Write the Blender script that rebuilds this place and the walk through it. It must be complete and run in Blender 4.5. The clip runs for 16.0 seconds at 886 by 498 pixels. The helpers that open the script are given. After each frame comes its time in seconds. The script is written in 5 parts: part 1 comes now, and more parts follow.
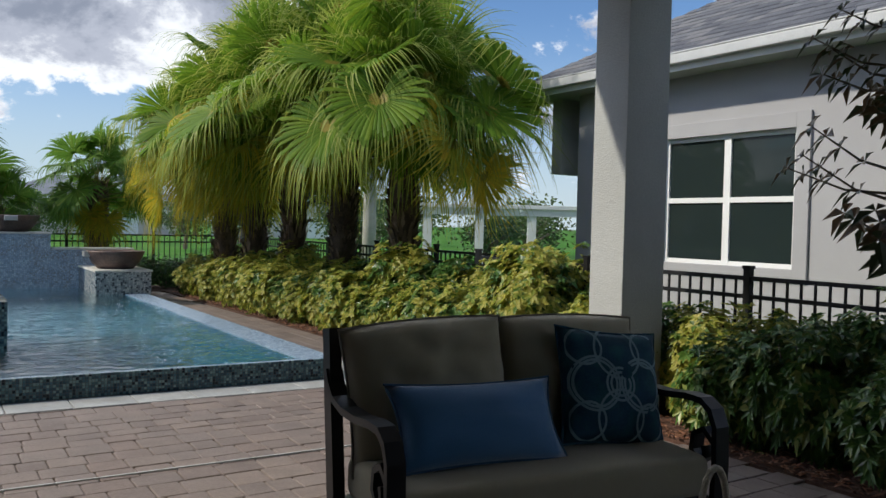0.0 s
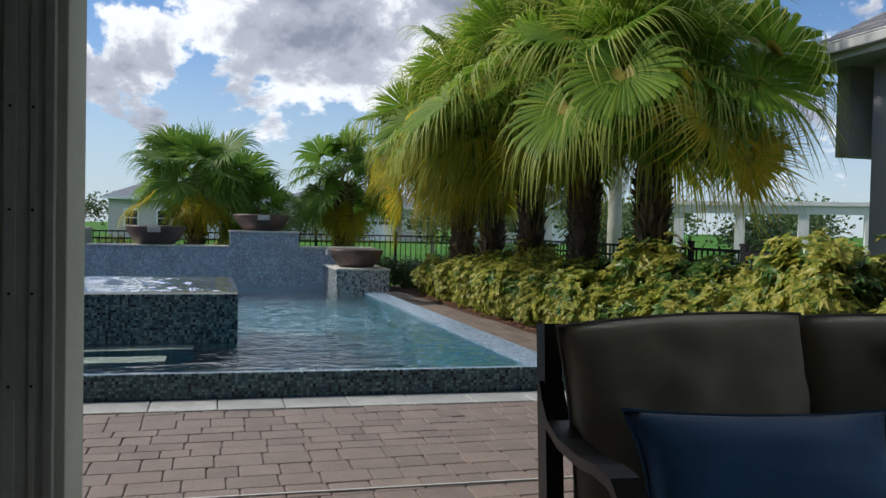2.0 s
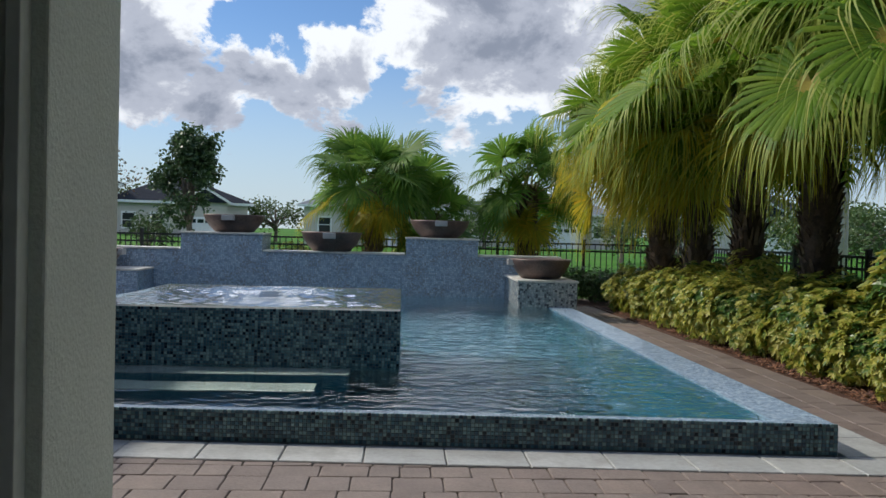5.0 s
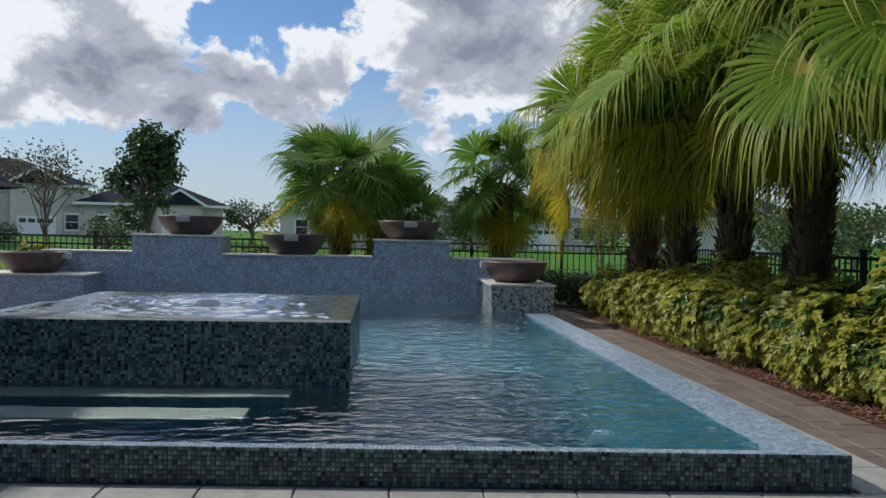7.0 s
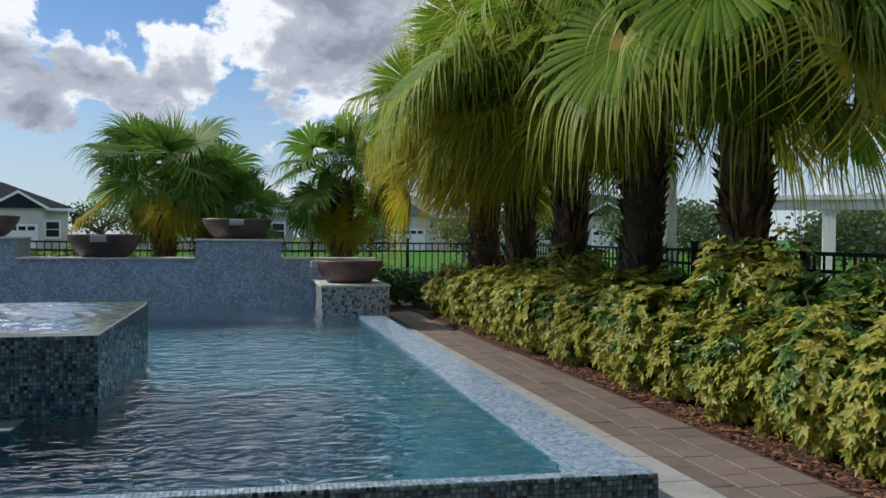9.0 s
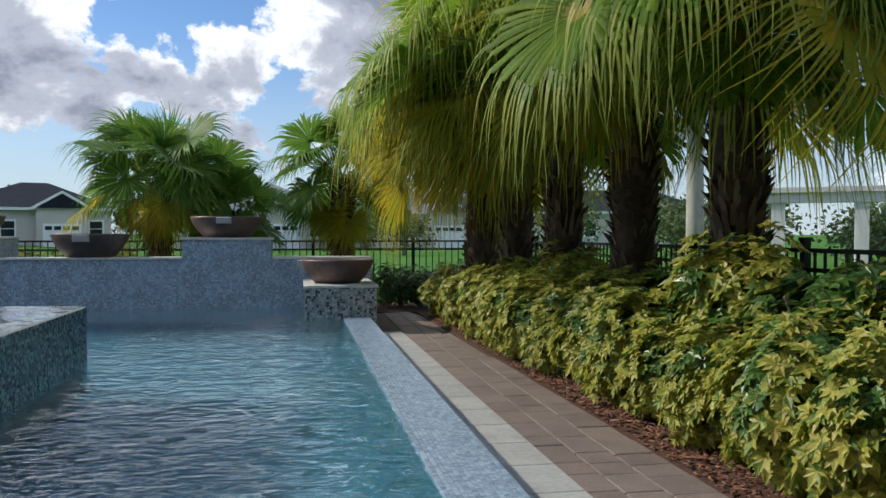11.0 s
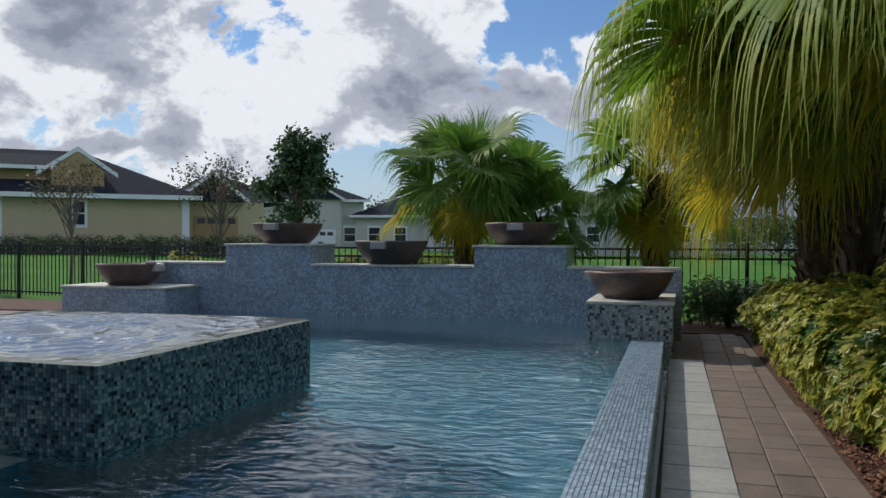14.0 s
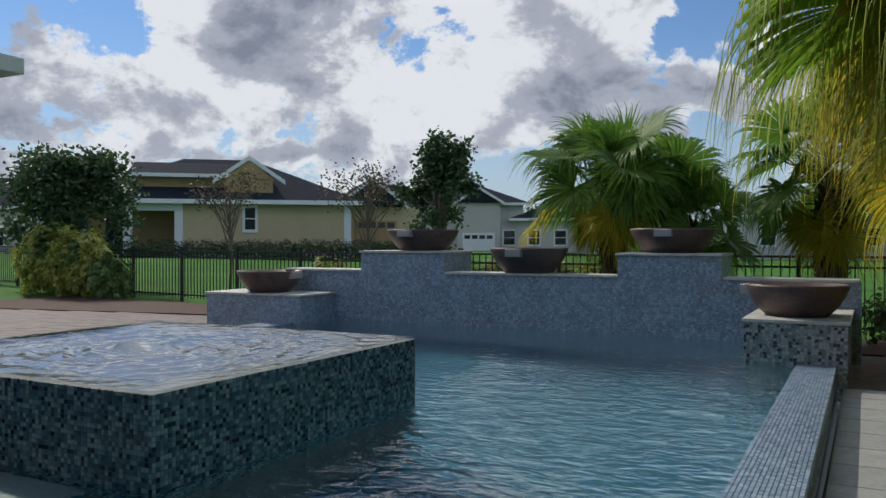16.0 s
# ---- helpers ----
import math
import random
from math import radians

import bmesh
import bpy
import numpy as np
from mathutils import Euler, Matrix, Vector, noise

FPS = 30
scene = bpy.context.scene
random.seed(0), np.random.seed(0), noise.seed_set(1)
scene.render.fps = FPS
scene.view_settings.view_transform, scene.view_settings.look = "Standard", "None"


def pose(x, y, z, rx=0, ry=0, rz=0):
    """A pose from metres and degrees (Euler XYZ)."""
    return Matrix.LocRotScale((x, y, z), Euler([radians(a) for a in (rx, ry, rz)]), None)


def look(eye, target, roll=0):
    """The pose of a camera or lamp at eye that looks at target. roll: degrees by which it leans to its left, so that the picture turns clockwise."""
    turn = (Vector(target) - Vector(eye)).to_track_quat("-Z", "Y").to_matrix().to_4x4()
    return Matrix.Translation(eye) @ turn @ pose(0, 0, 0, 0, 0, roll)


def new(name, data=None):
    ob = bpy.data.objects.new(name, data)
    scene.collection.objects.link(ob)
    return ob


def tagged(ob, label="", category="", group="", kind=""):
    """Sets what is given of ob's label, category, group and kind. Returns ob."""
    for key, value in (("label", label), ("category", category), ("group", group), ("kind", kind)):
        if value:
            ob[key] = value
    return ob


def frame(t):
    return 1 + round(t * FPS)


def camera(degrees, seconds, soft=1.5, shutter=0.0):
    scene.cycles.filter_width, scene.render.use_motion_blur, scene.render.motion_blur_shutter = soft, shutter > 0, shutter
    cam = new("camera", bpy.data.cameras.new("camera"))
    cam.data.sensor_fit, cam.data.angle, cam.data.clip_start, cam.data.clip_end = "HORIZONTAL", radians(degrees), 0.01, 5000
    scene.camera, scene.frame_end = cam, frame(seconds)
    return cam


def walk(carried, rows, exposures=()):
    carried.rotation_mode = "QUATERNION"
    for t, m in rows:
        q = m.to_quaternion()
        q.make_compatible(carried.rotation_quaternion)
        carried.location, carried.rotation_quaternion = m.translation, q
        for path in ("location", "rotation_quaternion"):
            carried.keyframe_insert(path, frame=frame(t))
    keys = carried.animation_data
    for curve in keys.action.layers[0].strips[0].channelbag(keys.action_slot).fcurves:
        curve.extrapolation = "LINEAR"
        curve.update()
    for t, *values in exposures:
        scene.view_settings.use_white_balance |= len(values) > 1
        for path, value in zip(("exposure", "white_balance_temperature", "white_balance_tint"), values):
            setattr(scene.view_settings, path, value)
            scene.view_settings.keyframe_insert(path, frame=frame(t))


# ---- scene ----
cam = camera(57.2, 16.0)
PATH = [
    (0, (-3.264, -6.669, 1.394), (-2.172, -4.994, 1.339), 1.4),
    (0.5, (-3.149, -6.489, 1.364), (-2.115, -4.778, 1.312), 1.5),
    (1, (-2.991, -6.291, 1.286), (-1.98, -4.567, 1.238), 1.3),
    (1.5, (-2.868, -6.053, 1.255), (-2.183, -4.175, 1.207), 1.2),
    (2, (-2.77, -5.822, 1.237), (-2.222, -3.899, 1.187), 1.2),
    (2.5, (-2.687, -5.623, 1.228), (-2.199, -3.684, 1.18), 1.0),
    (3, (-2.585, -5.41, 1.226), (-2.285, -3.434, 1.178), 1.0),
    (3.5, (-2.546, -5.168, 1.226), (-2.389, -3.175, 1.177), 1.3),
    (4, (-2.556, -4.909, 1.224), (-2.439, -2.913, 1.177), 1.3),
    (4.2, (-2.553, -4.822, 1.225), (-2.459, -2.825, 1.179), 1.4),
    (6.5, (-2.417, -3.991, 1.222), (-2.279, -1.996, 1.187), 1.4),
    (7, (-2.323, -3.799, 1.218), (-2.175, -1.805, 1.183), 1.2),
    (7.5, (-2.218, -3.627, 1.231), (-2.065, -1.634, 1.199), 1.0),
    (8, (-2.077, -3.435, 1.215), (-1.916, -1.442, 1.181), 0.7),
    (8.5, (-1.941, -3.26, 1.188), (-1.632, -1.284, 1.16), 0.9),
    (9, (-1.684, -3.119, 1.169), (-1.227, -1.172, 1.141), 0.4),
    (9.2, (-1.567, -3.064, 1.169), (-1.115, -1.116, 1.142), 0.2),
    (11.5, (-0.678, -2.469, 1.175), (-0.442, -0.483, 1.140), 0.0),
    (12, (-0.455, -2.210, 1.128), (-0.434, -0.210, 1.100), 0.1),
    (12.5, (-0.313, -2.001, 1.152), (-0.37, -0.002, 1.125), 0.3),
    (13, (-0.126, -1.833, 1.157), (-0.247, 0.163, 1.129), 0.2),
    (13.5, (0.074, -1.611, 1.197), (-0.296, 0.354, 1.167), 0.3),
    (14, (0.115, -1.415, 1.205), (-0.448, 0.504, 1.181), 0.1),
    (14.5, (0.120, -1.140, 1.202), (-0.540, 0.748, 1.183), 0.1),
    (15, (0.146, -0.990, 1.225), (-0.559, 0.881, 1.199), 0.1),
    (15.5, (0.168, -0.854, 1.254), (-0.614, 0.986, 1.230), 0.1),
    (16, (0.220, -0.701, 1.264), (-0.715, 1.067, 1.246), 0.0),
]
walk(cam, [(t, look(eye, target, roll)) for t, eye, target, roll in PATH],
     exposures=((0, -0.22), (2.5, -0.30), (4, -0.20), (6.3, -0.48), (8.5, -0.48), (9.2, -0.32), (12.5, -0.20), (14.0, -0.54), (16, -0.68)))

# ---- world and sun ----
SUN_DIR = Vector((-0.80, 0.34, 0.72)).normalized()
world = bpy.data.worlds.new("sky")
scene.world = world
world.use_nodes = True
wn, wl = world.node_tree.nodes, world.node_tree.links
wn.clear()


def wnode(kind, **kw):
    n = wn.new(kind)
    for k, v in kw.items():
        n.inputs[k].default_value = v
    return n


def wmath(op, a, b=None, clamp=False):
    n = wn.new("ShaderNodeMath")
    n.operation, n.use_clamp = op, clamp
    for k, v in enumerate((a, b)):
        if v is None:
            continue
        if isinstance(v, (int, float)):
            n.inputs[k].default_value = v
        else:
            wl.new(v, n.inputs[k])
    return n.outputs[0]


sky = wn.new("ShaderNodeTexSky")
sky.sky_type, sky.sun_disc = "NISHITA", False
sky.sun_elevation = math.asin(SUN_DIR.z)
sky.sun_rotation = math.atan2(SUN_DIR.x, SUN_DIR.y)
sky.air_density, sky.dust_density, sky.ozone_density = 1.0, 0.1, 4.0
coord = wn.new("ShaderNodeTexCoord")
sep = wn.new("ShaderNodeSeparateXYZ")
wl.new(coord.outputs["Generated"], sep.inputs[0])
# cloud banks stand on flat bases: stretch the noise sideways
flat = wn.new("ShaderNodeMapping")
flat.inputs["Scale"].default_value = (1.0, 1.0, 1.5)
wl.new(coord.outputs["Generated"], flat.inputs[0])
big = wnode("ShaderNodeTexNoise", Scale=4.6, Detail=14.0, Roughness=0.62, Distortion=0.25)
wl.new(flat.outputs[0], big.inputs["Vector"])
fray = wnode("ShaderNodeTexNoise", Scale=17.0, Detail=8.0, Roughness=0.6)
wl.new(flat.outputs[0], fray.inputs["Vector"])
lift = wn.new("ShaderNodeMapping")
lift.inputs["Location"].default_value = (0.02, -0.01, -0.10)
lift.inputs["Scale"].default_value = (1.0, 1.0, 1.5)
wl.new(coord.outputs["Generated"], lift.inputs[0])
shade = wnode("ShaderNodeTexNoise", Scale=6.5, Detail=10.0, Roughness=0.6, Distortion=0.25)
wl.new(lift.outputs[0], shade.inputs["Vector"])


def heap(heading, elevation, size, weight):
    """A cumulus heap in the sky: a smooth bump round one direction, in degrees."""
    h, e = radians(heading), radians(elevation)
    n = wn.new("ShaderNodeVectorMath")
    n.operation = "DOT_PRODUCT"
    wl.new(coord.outputs["Generated"], n.inputs[0])
    n.inputs[1].default_value = (math.sin(h) * math.cos(e), math.cos(h) * math.cos(e), math.sin(e))
    r = wn.new("ShaderNodeMapRange")
    r.interpolation_type = "SMOOTHSTEP"
    r.inputs["From Min"].default_value, r.inputs["From Max"].default_value = math.cos(radians(size)), 1.0
    r.inputs["To Min"].default_value, r.inputs["To Max"].default_value = 0.0, weight
    wl.new(n.outputs["Value"], r.inputs["Value"])
    return r.outputs[0]


# the last six stand above the view, added to be mirrored in the water
HEAPS = ((-16, 13, 8, 0.5), (-22, 14, 9, 0.5), (-29, 13, 9, 0.5), (-36, 13, 9, 0.5), (-43, 11, 9, 0.45), (-33, 6, 8, 0.35), (-14, 6, 5, 0.3), (-6, 10.5, 5, 0.36), (-4, 4.5, 3, 0.2),
         (4, 14.5, 8, 0.46), (10, 14, 8, 0.44), (18, 16, 8, 0.45), (24, 17, 8, 0.4), (-52, 5, 9, 0.35), (-58, 14, 9, 0.3), (-80, 20, 30, 0.2), (120, 25, 50, 0.12), (-150, 30, 50, 0.12),
         (-12, 42, 20, 0.30), (-48, 45, 20, 0.26), (22, 50, 22, 0.22), (-3, 29, 13, 0.36), (11, 31, 11, 0.32), (-24, 31, 12, 0.34))
total = None
for h in HEAPS:
    total = heap(*h) if total is None else wmath("ADD", total, heap(*h))
total = wmath("MINIMUM", total, 0.55)
dens = wmath("ADD", wmath("ADD", wmath("MULTIPLY", wmath("SUBTRACT", big.outputs["Fac"], 0.5), 2.3), wmath("MULTIPLY", wmath("SUBTRACT", fray.outputs["Fac"], 0.5), 0.5)), total)
cover = wn.new("ShaderNodeMapRange")
cover.interpolation_type = "SMOOTHSTEP"
cover.inputs["From Min"].default_value, cover.inputs["From Max"].default_value = 0.17, 0.28
wl.new(dens, cover.inputs["Value"])
# undersides and thick hearts are grey, tops and rims white
body = wmath("ADD", wmath("MULTIPLY", wmath("SUBTRACT", shade.outputs["Fac"], 0.5), 1.9), wmath("MULTIPLY", wmath("SUBTRACT", dens, 0.22), 0.60))
# clouds above the view are made whiter and brighter, for glints on the water
thin = wn.new("ShaderNodeMapRange")
thin.interpolation_type = "SMOOTHSTEP"
for k, v in (("From Min", 0.27), ("From Max", 0.48), ("To Min", 0.0), ("To Max", 1.0)):
    thin.inputs[k].default_value = v
wl.new(sep.outputs["Z"], thin.inputs["Value"])
body = wmath("SUBTRACT", body, wmath("MULTIPLY", thin.outputs[0], 0.35))
tone = wn.new("ShaderNodeValToRGB")
tone.color_ramp.interpolation = "EASE"
tone.color_ramp.elements[0].position, tone.color_ramp.elements[0].color = 0.0, (0.95, 0.99, 1.05, 1)
tone.color_ramp.elements[1].position, tone.color_ramp.elements[1].color = 0.50, (0.27, 0.31, 0.40, 1)
mid = tone.color_ramp.elements.new(0.22)
mid.color = (0.48, 0.52, 0.62, 1)
wl.new(body, tone.inputs["Fac"])
cloud = wn.new("ShaderNodeBackground")
wl.new(tone.outputs[0], cloud.inputs["Color"])
wl.new(wmath("ADD", wmath("MULTIPLY", thin.outputs[0], 2.3), 1.25), cloud.inputs["Strength"])
clear = wn.new("ShaderNodeBackground")
tint = wn.new("ShaderNodeMix")
tint.data_type, tint.blend_type = "RGBA", "MULTIPLY"
tint.inputs["Factor"].default_value = 1.0
tint.inputs["B"].default_value = (0.86, 0.98, 1.12, 1)
wl.new(sky.outputs[0], tint.inputs["A"])
# pale haze low over the horizon
haze = wn.new("ShaderNodeMapRange")
haze.interpolation_type = "SMOOTHSTEP"
haze.inputs["From Min"].default_value, haze.inputs["From Max"].default_value = -0.02, 0.26
haze.inputs["To Min"].default_value, haze.inputs["To Max"].default_value = 0.85, 0.0
wl.new(sep.outputs["Z"], haze.inputs["Value"])
pale = wn.new("ShaderNodeMix")
pale.data_type = "RGBA"
wl.new(haze.outputs[0], pale.inputs["Factor"])
wl.new(tint.outputs["Result"], pale.inputs["A"])
pale.inputs["B"].default_value = (4.8, 5.7, 6.5, 1)
wl.new(pale.outputs["Result"], clear.inputs["Color"])
clear.inputs["Strength"].default_value = 0.138
mixw = wn.new("ShaderNodeMixShader")
wl.new(cover.outputs[0], mixw.inputs[0])
wl.new(clear.outputs[0], mixw.inputs[1])
wl.new(cloud.outputs[0], mixw.inputs[2])
wout = wn.new("ShaderNodeOutputWorld")
wl.new(mixw.outputs[0], wout.inputs["Surface"])

sun = new("sun", bpy.data.lights.new("sun", "SUN"))
sun.data.energy, sun.data.angle, sun.data.color = 4.6, radians(1.5), (1.0, 0.93, 0.80)
sun.matrix_world = look(SUN_DIR * 50, (0, 0, 0))


# ---- materials ----
def material(name, base, rough=0.6, metal=0.0, vary=0.12, scale=6.0, fine=60.0, bump=0.15, spots=None, spot_scale=3.0, random_by=None,
             transmission=0.0, ior=1.45, translucent=0.0, sheen=0.0, bump_scale=None, coat=0.0, spec=0.5):
    """A surface with two scales of variation in colour and a fine relief. spots: a second colour in patches. random_by: OBJECT or ISLAND, with a ramp of colours as base."""
    m = bpy.data.materials.new(name)
    m.use_nodes = True
    n, l = m.node_tree.nodes, m.node_tree.links
    p = n["Principled BSDF"]
    p.inputs["Roughness"].default_value, p.inputs["Metallic"].default_value = rough, metal
    p.inputs["IOR"].default_value, p.inputs["Transmission Weight"].default_value = ior, transmission
    p.inputs["Specular IOR Level"].default_value = spec
    p.inputs["Sheen Weight"].default_value, p.inputs["Coat Weight"].default_value = sheen, coat
    tc = n.new("ShaderNodeTexCoord")
    a, b = n.new("ShaderNodeTexNoise"), n.new("ShaderNodeTexNoise")
    geo = n.new("ShaderNodeNewGeometry")
    for t, s, d in ((a, scale, 4.0), (b, fine, 3.0)):
        t.inputs["Scale"].default_value, t.inputs["Detail"].default_value = s, d
        l.new(geo.outputs["Position"], t.inputs["Vector"])
    if random_by:
        ramp = n.new("ShaderNodeValToRGB")
        ramp.color_ramp.interpolation = "CONSTANT" if random_by[0] != "~" else "LINEAR"
        el = ramp.color_ramp.elements
        while len(el) < len(base):
            el.new(0.5)
        for k, c in enumerate(base):
            el[k].position, el[k].color = (k / len(base) if random_by[0] != "~" else k / (len(base) - 1)), (*c, 1)
        if random_by.strip("~") == "OBJECT":
            info = n.new("ShaderNodeObjectInfo")
            l.new(info.outputs["Random"], ramp.inputs[0])
        else:
            l.new(geo.outputs["Random Per Island"], ramp.inputs[0])
        colour = ramp.outputs[0]
    else:
        rgb = n.new("ShaderNodeRGB")
        rgb.outputs[0].default_value = (*base, 1)
        colour = rgb.outputs[0]
    if spots:
        c = n.new("ShaderNodeTexNoise")
        c.inputs["Scale"].default_value, c.inputs["Detail"].default_value = spot_scale, 6.0
        l.new(geo.outputs["Position"], c.inputs["Vector"])
        r = n.new("ShaderNodeMapRange")
        r.inputs["From Min"].default_value, r.inputs["From Max"].default_value = 0.48, 0.66
        l.new(c.outputs["Fac"], r.inputs["Value"])
        mx = n.new("ShaderNodeMix")
        mx.data_type = "RGBA"
        l.new(r.outputs[0], mx.inputs["Factor"])
        l.new(colour, mx.inputs["A"])
        mx.inputs["B"].default_value = (*spots, 1)
        colour = mx.outputs["Result"]
    add = n.new("ShaderNodeMath")
    add.operation = "ADD"
    l.new(a.outputs["Fac"], add.inputs[0])
    l.new(b.outputs["Fac"], add.inputs[1])
    val = n.new("ShaderNodeMapRange")
    val.inputs["From Min"].default_value, val.inputs["From Max"].default_value = 0.7, 1.3
    val.inputs["To Min"].default_value, val.inputs["To Max"].default_value = 1 - vary, 1 + vary
    l.new(add.outputs[0], val.inputs["Value"])
    hsv = n.new("ShaderNodeHueSaturation")
    l.new(val.outputs[0], hsv.inputs["Value"])
    l.new(colour, hsv.inputs["Color"])
    l.new(hsv.outputs[0], p.inputs["Base Color"])
    if bump:
        bp = n.new("ShaderNodeBump")
        bp.inputs["Strength"].default_value, bp.inputs["Distance"].default_value = bump, 0.01
        if bump_scale:
            e = n.new("ShaderNodeTexNoise")
            e.inputs["Scale"].default_value, e.inputs["Detail"].default_value = bump_scale, 5.0
            l.new(geo.outputs["Position"], e.inputs["Vector"])
            l.new(e.outputs["Fac"], bp.inputs["Height"])
        else:
            l.new(b.outputs["Fac"], bp.inputs["Height"])
        l.new(bp.outputs[0], p.inputs["Normal"])
    if translucent:
        tr = n.new("ShaderNodeBsdfTranslucent")
        l.new(hsv.outputs[0], tr.inputs["Color"])
        ms = n.new("ShaderNodeMixShader")
        ms.inputs[0].default_value = translucent
        l.new(p.outputs[0], ms.inputs[1])
        l.new(tr.outputs[0], ms.inputs[2])
        l.new(ms.outputs[0], n["Material Output"].inputs["Surface"])
    return m


def mosaic_material(name, colours, size, rough=0.25):
    """Small square tiles with recessed grout, for faces too far off to tell the pieces apart."""
    m = bpy.data.materials.new(name)
    m.use_nodes = True
    n, l = m.node_tree.nodes, m.node_tree.links
    p = n["Principled BSDF"]
    p.inputs["Roughness"].default_value = rough
    geo = n.new("ShaderNodeNewGeometry")
    sc = n.new("ShaderNodeVectorMath")
    sc.operation = "SCALE"
    sc.inputs["Scale"].default_value = 1 / size
    l.new(geo.outputs["Position"], sc.inputs[0])
    wob = n.new("ShaderNodeTexNoise")
    wob.inputs["Scale"].default_value = 2.2
    l.new(geo.outputs["Position"], wob.inputs["Vector"])
    bend = n.new("ShaderNodeVectorMath")
    bend.operation = "MULTIPLY_ADD"
    l.new(wob.outputs["Color"], bend.inputs[0])
    bend.inputs[1].default_value = (3.0, 3.0, 3.0)
    l.new(sc.outputs[0], bend.inputs[2])
    v = n.new("ShaderNodeTexVoronoi")
    v.inputs["Scale"].default_value, v.inputs["Randomness"].default_value = 1.0, 0.45
    l.new(bend.outputs[0], v.inputs["Vector"])
    e = n.new("ShaderNodeTexVoronoi")
    e.feature = "DISTANCE_TO_EDGE"
    e.inputs["Scale"].default_value, e.inputs["Randomness"].default_value = 1.0, 0.45
    l.new(bend.outputs[0], e.inputs["Vector"])
    sep = n.new("ShaderNodeSeparateColor")
    l.new(v.outputs["Color"], sep.inputs[0])
    ramp = n.new("ShaderNodeValToRGB")
    ramp.color_ramp.interpolation = "CONSTANT"
    el = ramp.color_ramp.elements
    while len(el) < len(colours):
        el.new(0.5)
    for k, c in enumerate(colours):
        el[k].position, el[k].color = k / len(colours), (*c, 1)
    l.new(sep.outputs[0], ramp.inputs[0])
    r = n.new("ShaderNodeMapRange")
    r.inputs["From Min"].default_value, r.inputs["From Max"].default_value = 0.02, 0.10
    l.new(e.outputs["Distance"], r.inputs["Value"])
    mx = n.new("ShaderNodeMix")
    mx.data_type = "RGBA"
    l.new(r.outputs[0], mx.inputs["Factor"])
    mx.inputs["A"].default_value = (0.20, 0.22, 0.24, 1)
    l.new(ramp.outputs[0], mx.inputs["B"])
    l.new(mx.outputs["Result"], p.inputs["Base Color"])
    bp = n.new("ShaderNodeBump")
    bp.inputs["Strength"].default_value, bp.inputs["Distance"].default_value = 0.5, 0.004
    l.new(r.outputs[0], bp.inputs["Height"])
    l.new(bp.outputs[0], p.inputs["Normal"])
    return m


def water_material(name, tint, wave, strength, stretch=(1.0, 1.0, 1.0), rough=0.02, deep=0.05, calm=False):
    m = bpy.data.materials.new(name)
    m.use_nodes = True
    n, l = m.node_tree.nodes, m.node_tree.links
    p = n["Principled BSDF"]
    p.inputs["Base Color"].default_value = (*tint, 1)
    p.inputs["Roughness"].default_value, p.inputs["IOR"].default_value, p.inputs["Transmission Weight"].default_value = rough, 1.33, 1.0
    geo = n.new("ShaderNodeNewGeometry")
    mp = n.new("ShaderNodeMapping")
    mp.inputs["Scale"].default_value = stretch
    l.new(geo.outputs["Position"], mp.inputs[0])
    t = n.new("ShaderNodeTexNoise")
    t.inputs["Scale"].default_value, t.inputs["Detail"].default_value, t.inputs["Roughness"].default_value = wave, 2.0, 0.5
    t.inputs["Distortion"].default_value = 0.6
    l.new(mp.outputs[0], t.inputs["Vector"])
    bp = n.new("ShaderNodeBump")
    bp.inputs["Strength"].default_value, bp.inputs["Distance"].default_value = strength, deep
    if calm:
        # sheltered water by the steps lies flatter; puffs of wind roughen the rest
        sp = n.new("ShaderNodeSeparateXYZ")
        l.new(geo.outputs["Position"], sp.inputs[0])
        lee = n.new("ShaderNodeMapRange")
        lee.interpolation_type = "SMOOTHSTEP"
        for k, v in (("From Min", -3.1), ("From Max", -1.8), ("To Min", 0.22), ("To Max", 1.0)):
            lee.inputs[k].default_value = v
        l.new(sp.outputs["X"], lee.inputs["Value"])
        puff = n.new("ShaderNodeTexNoise")
        puff.inputs["Scale"].default_value = 0.7
        l.new(geo.outputs["Position"], puff.inputs["Vector"])
        gust = n.new("ShaderNodeMapRange")
        for k, v in (("From Min", 0.35), ("From Max", 0.62), ("To Min", 0.45), ("To Max", 1.0)):
            gust.inputs[k].default_value = v
        l.new(puff.outputs["Fac"], gust.inputs["Value"])
        mul = n.new("ShaderNodeMath")
        mul.operation = "MULTIPLY"
        l.new(lee.outputs[0], mul.inputs[0])
        l.new(gust.outputs[0], mul.inputs[1])
        l.new(mul.outputs[0], bp.inputs["Strength"])
    l.new(t.outputs["Fac"], bp.inputs["Height"])
    l.new(bp.outputs[0], p.inputs["Normal"])
    return m


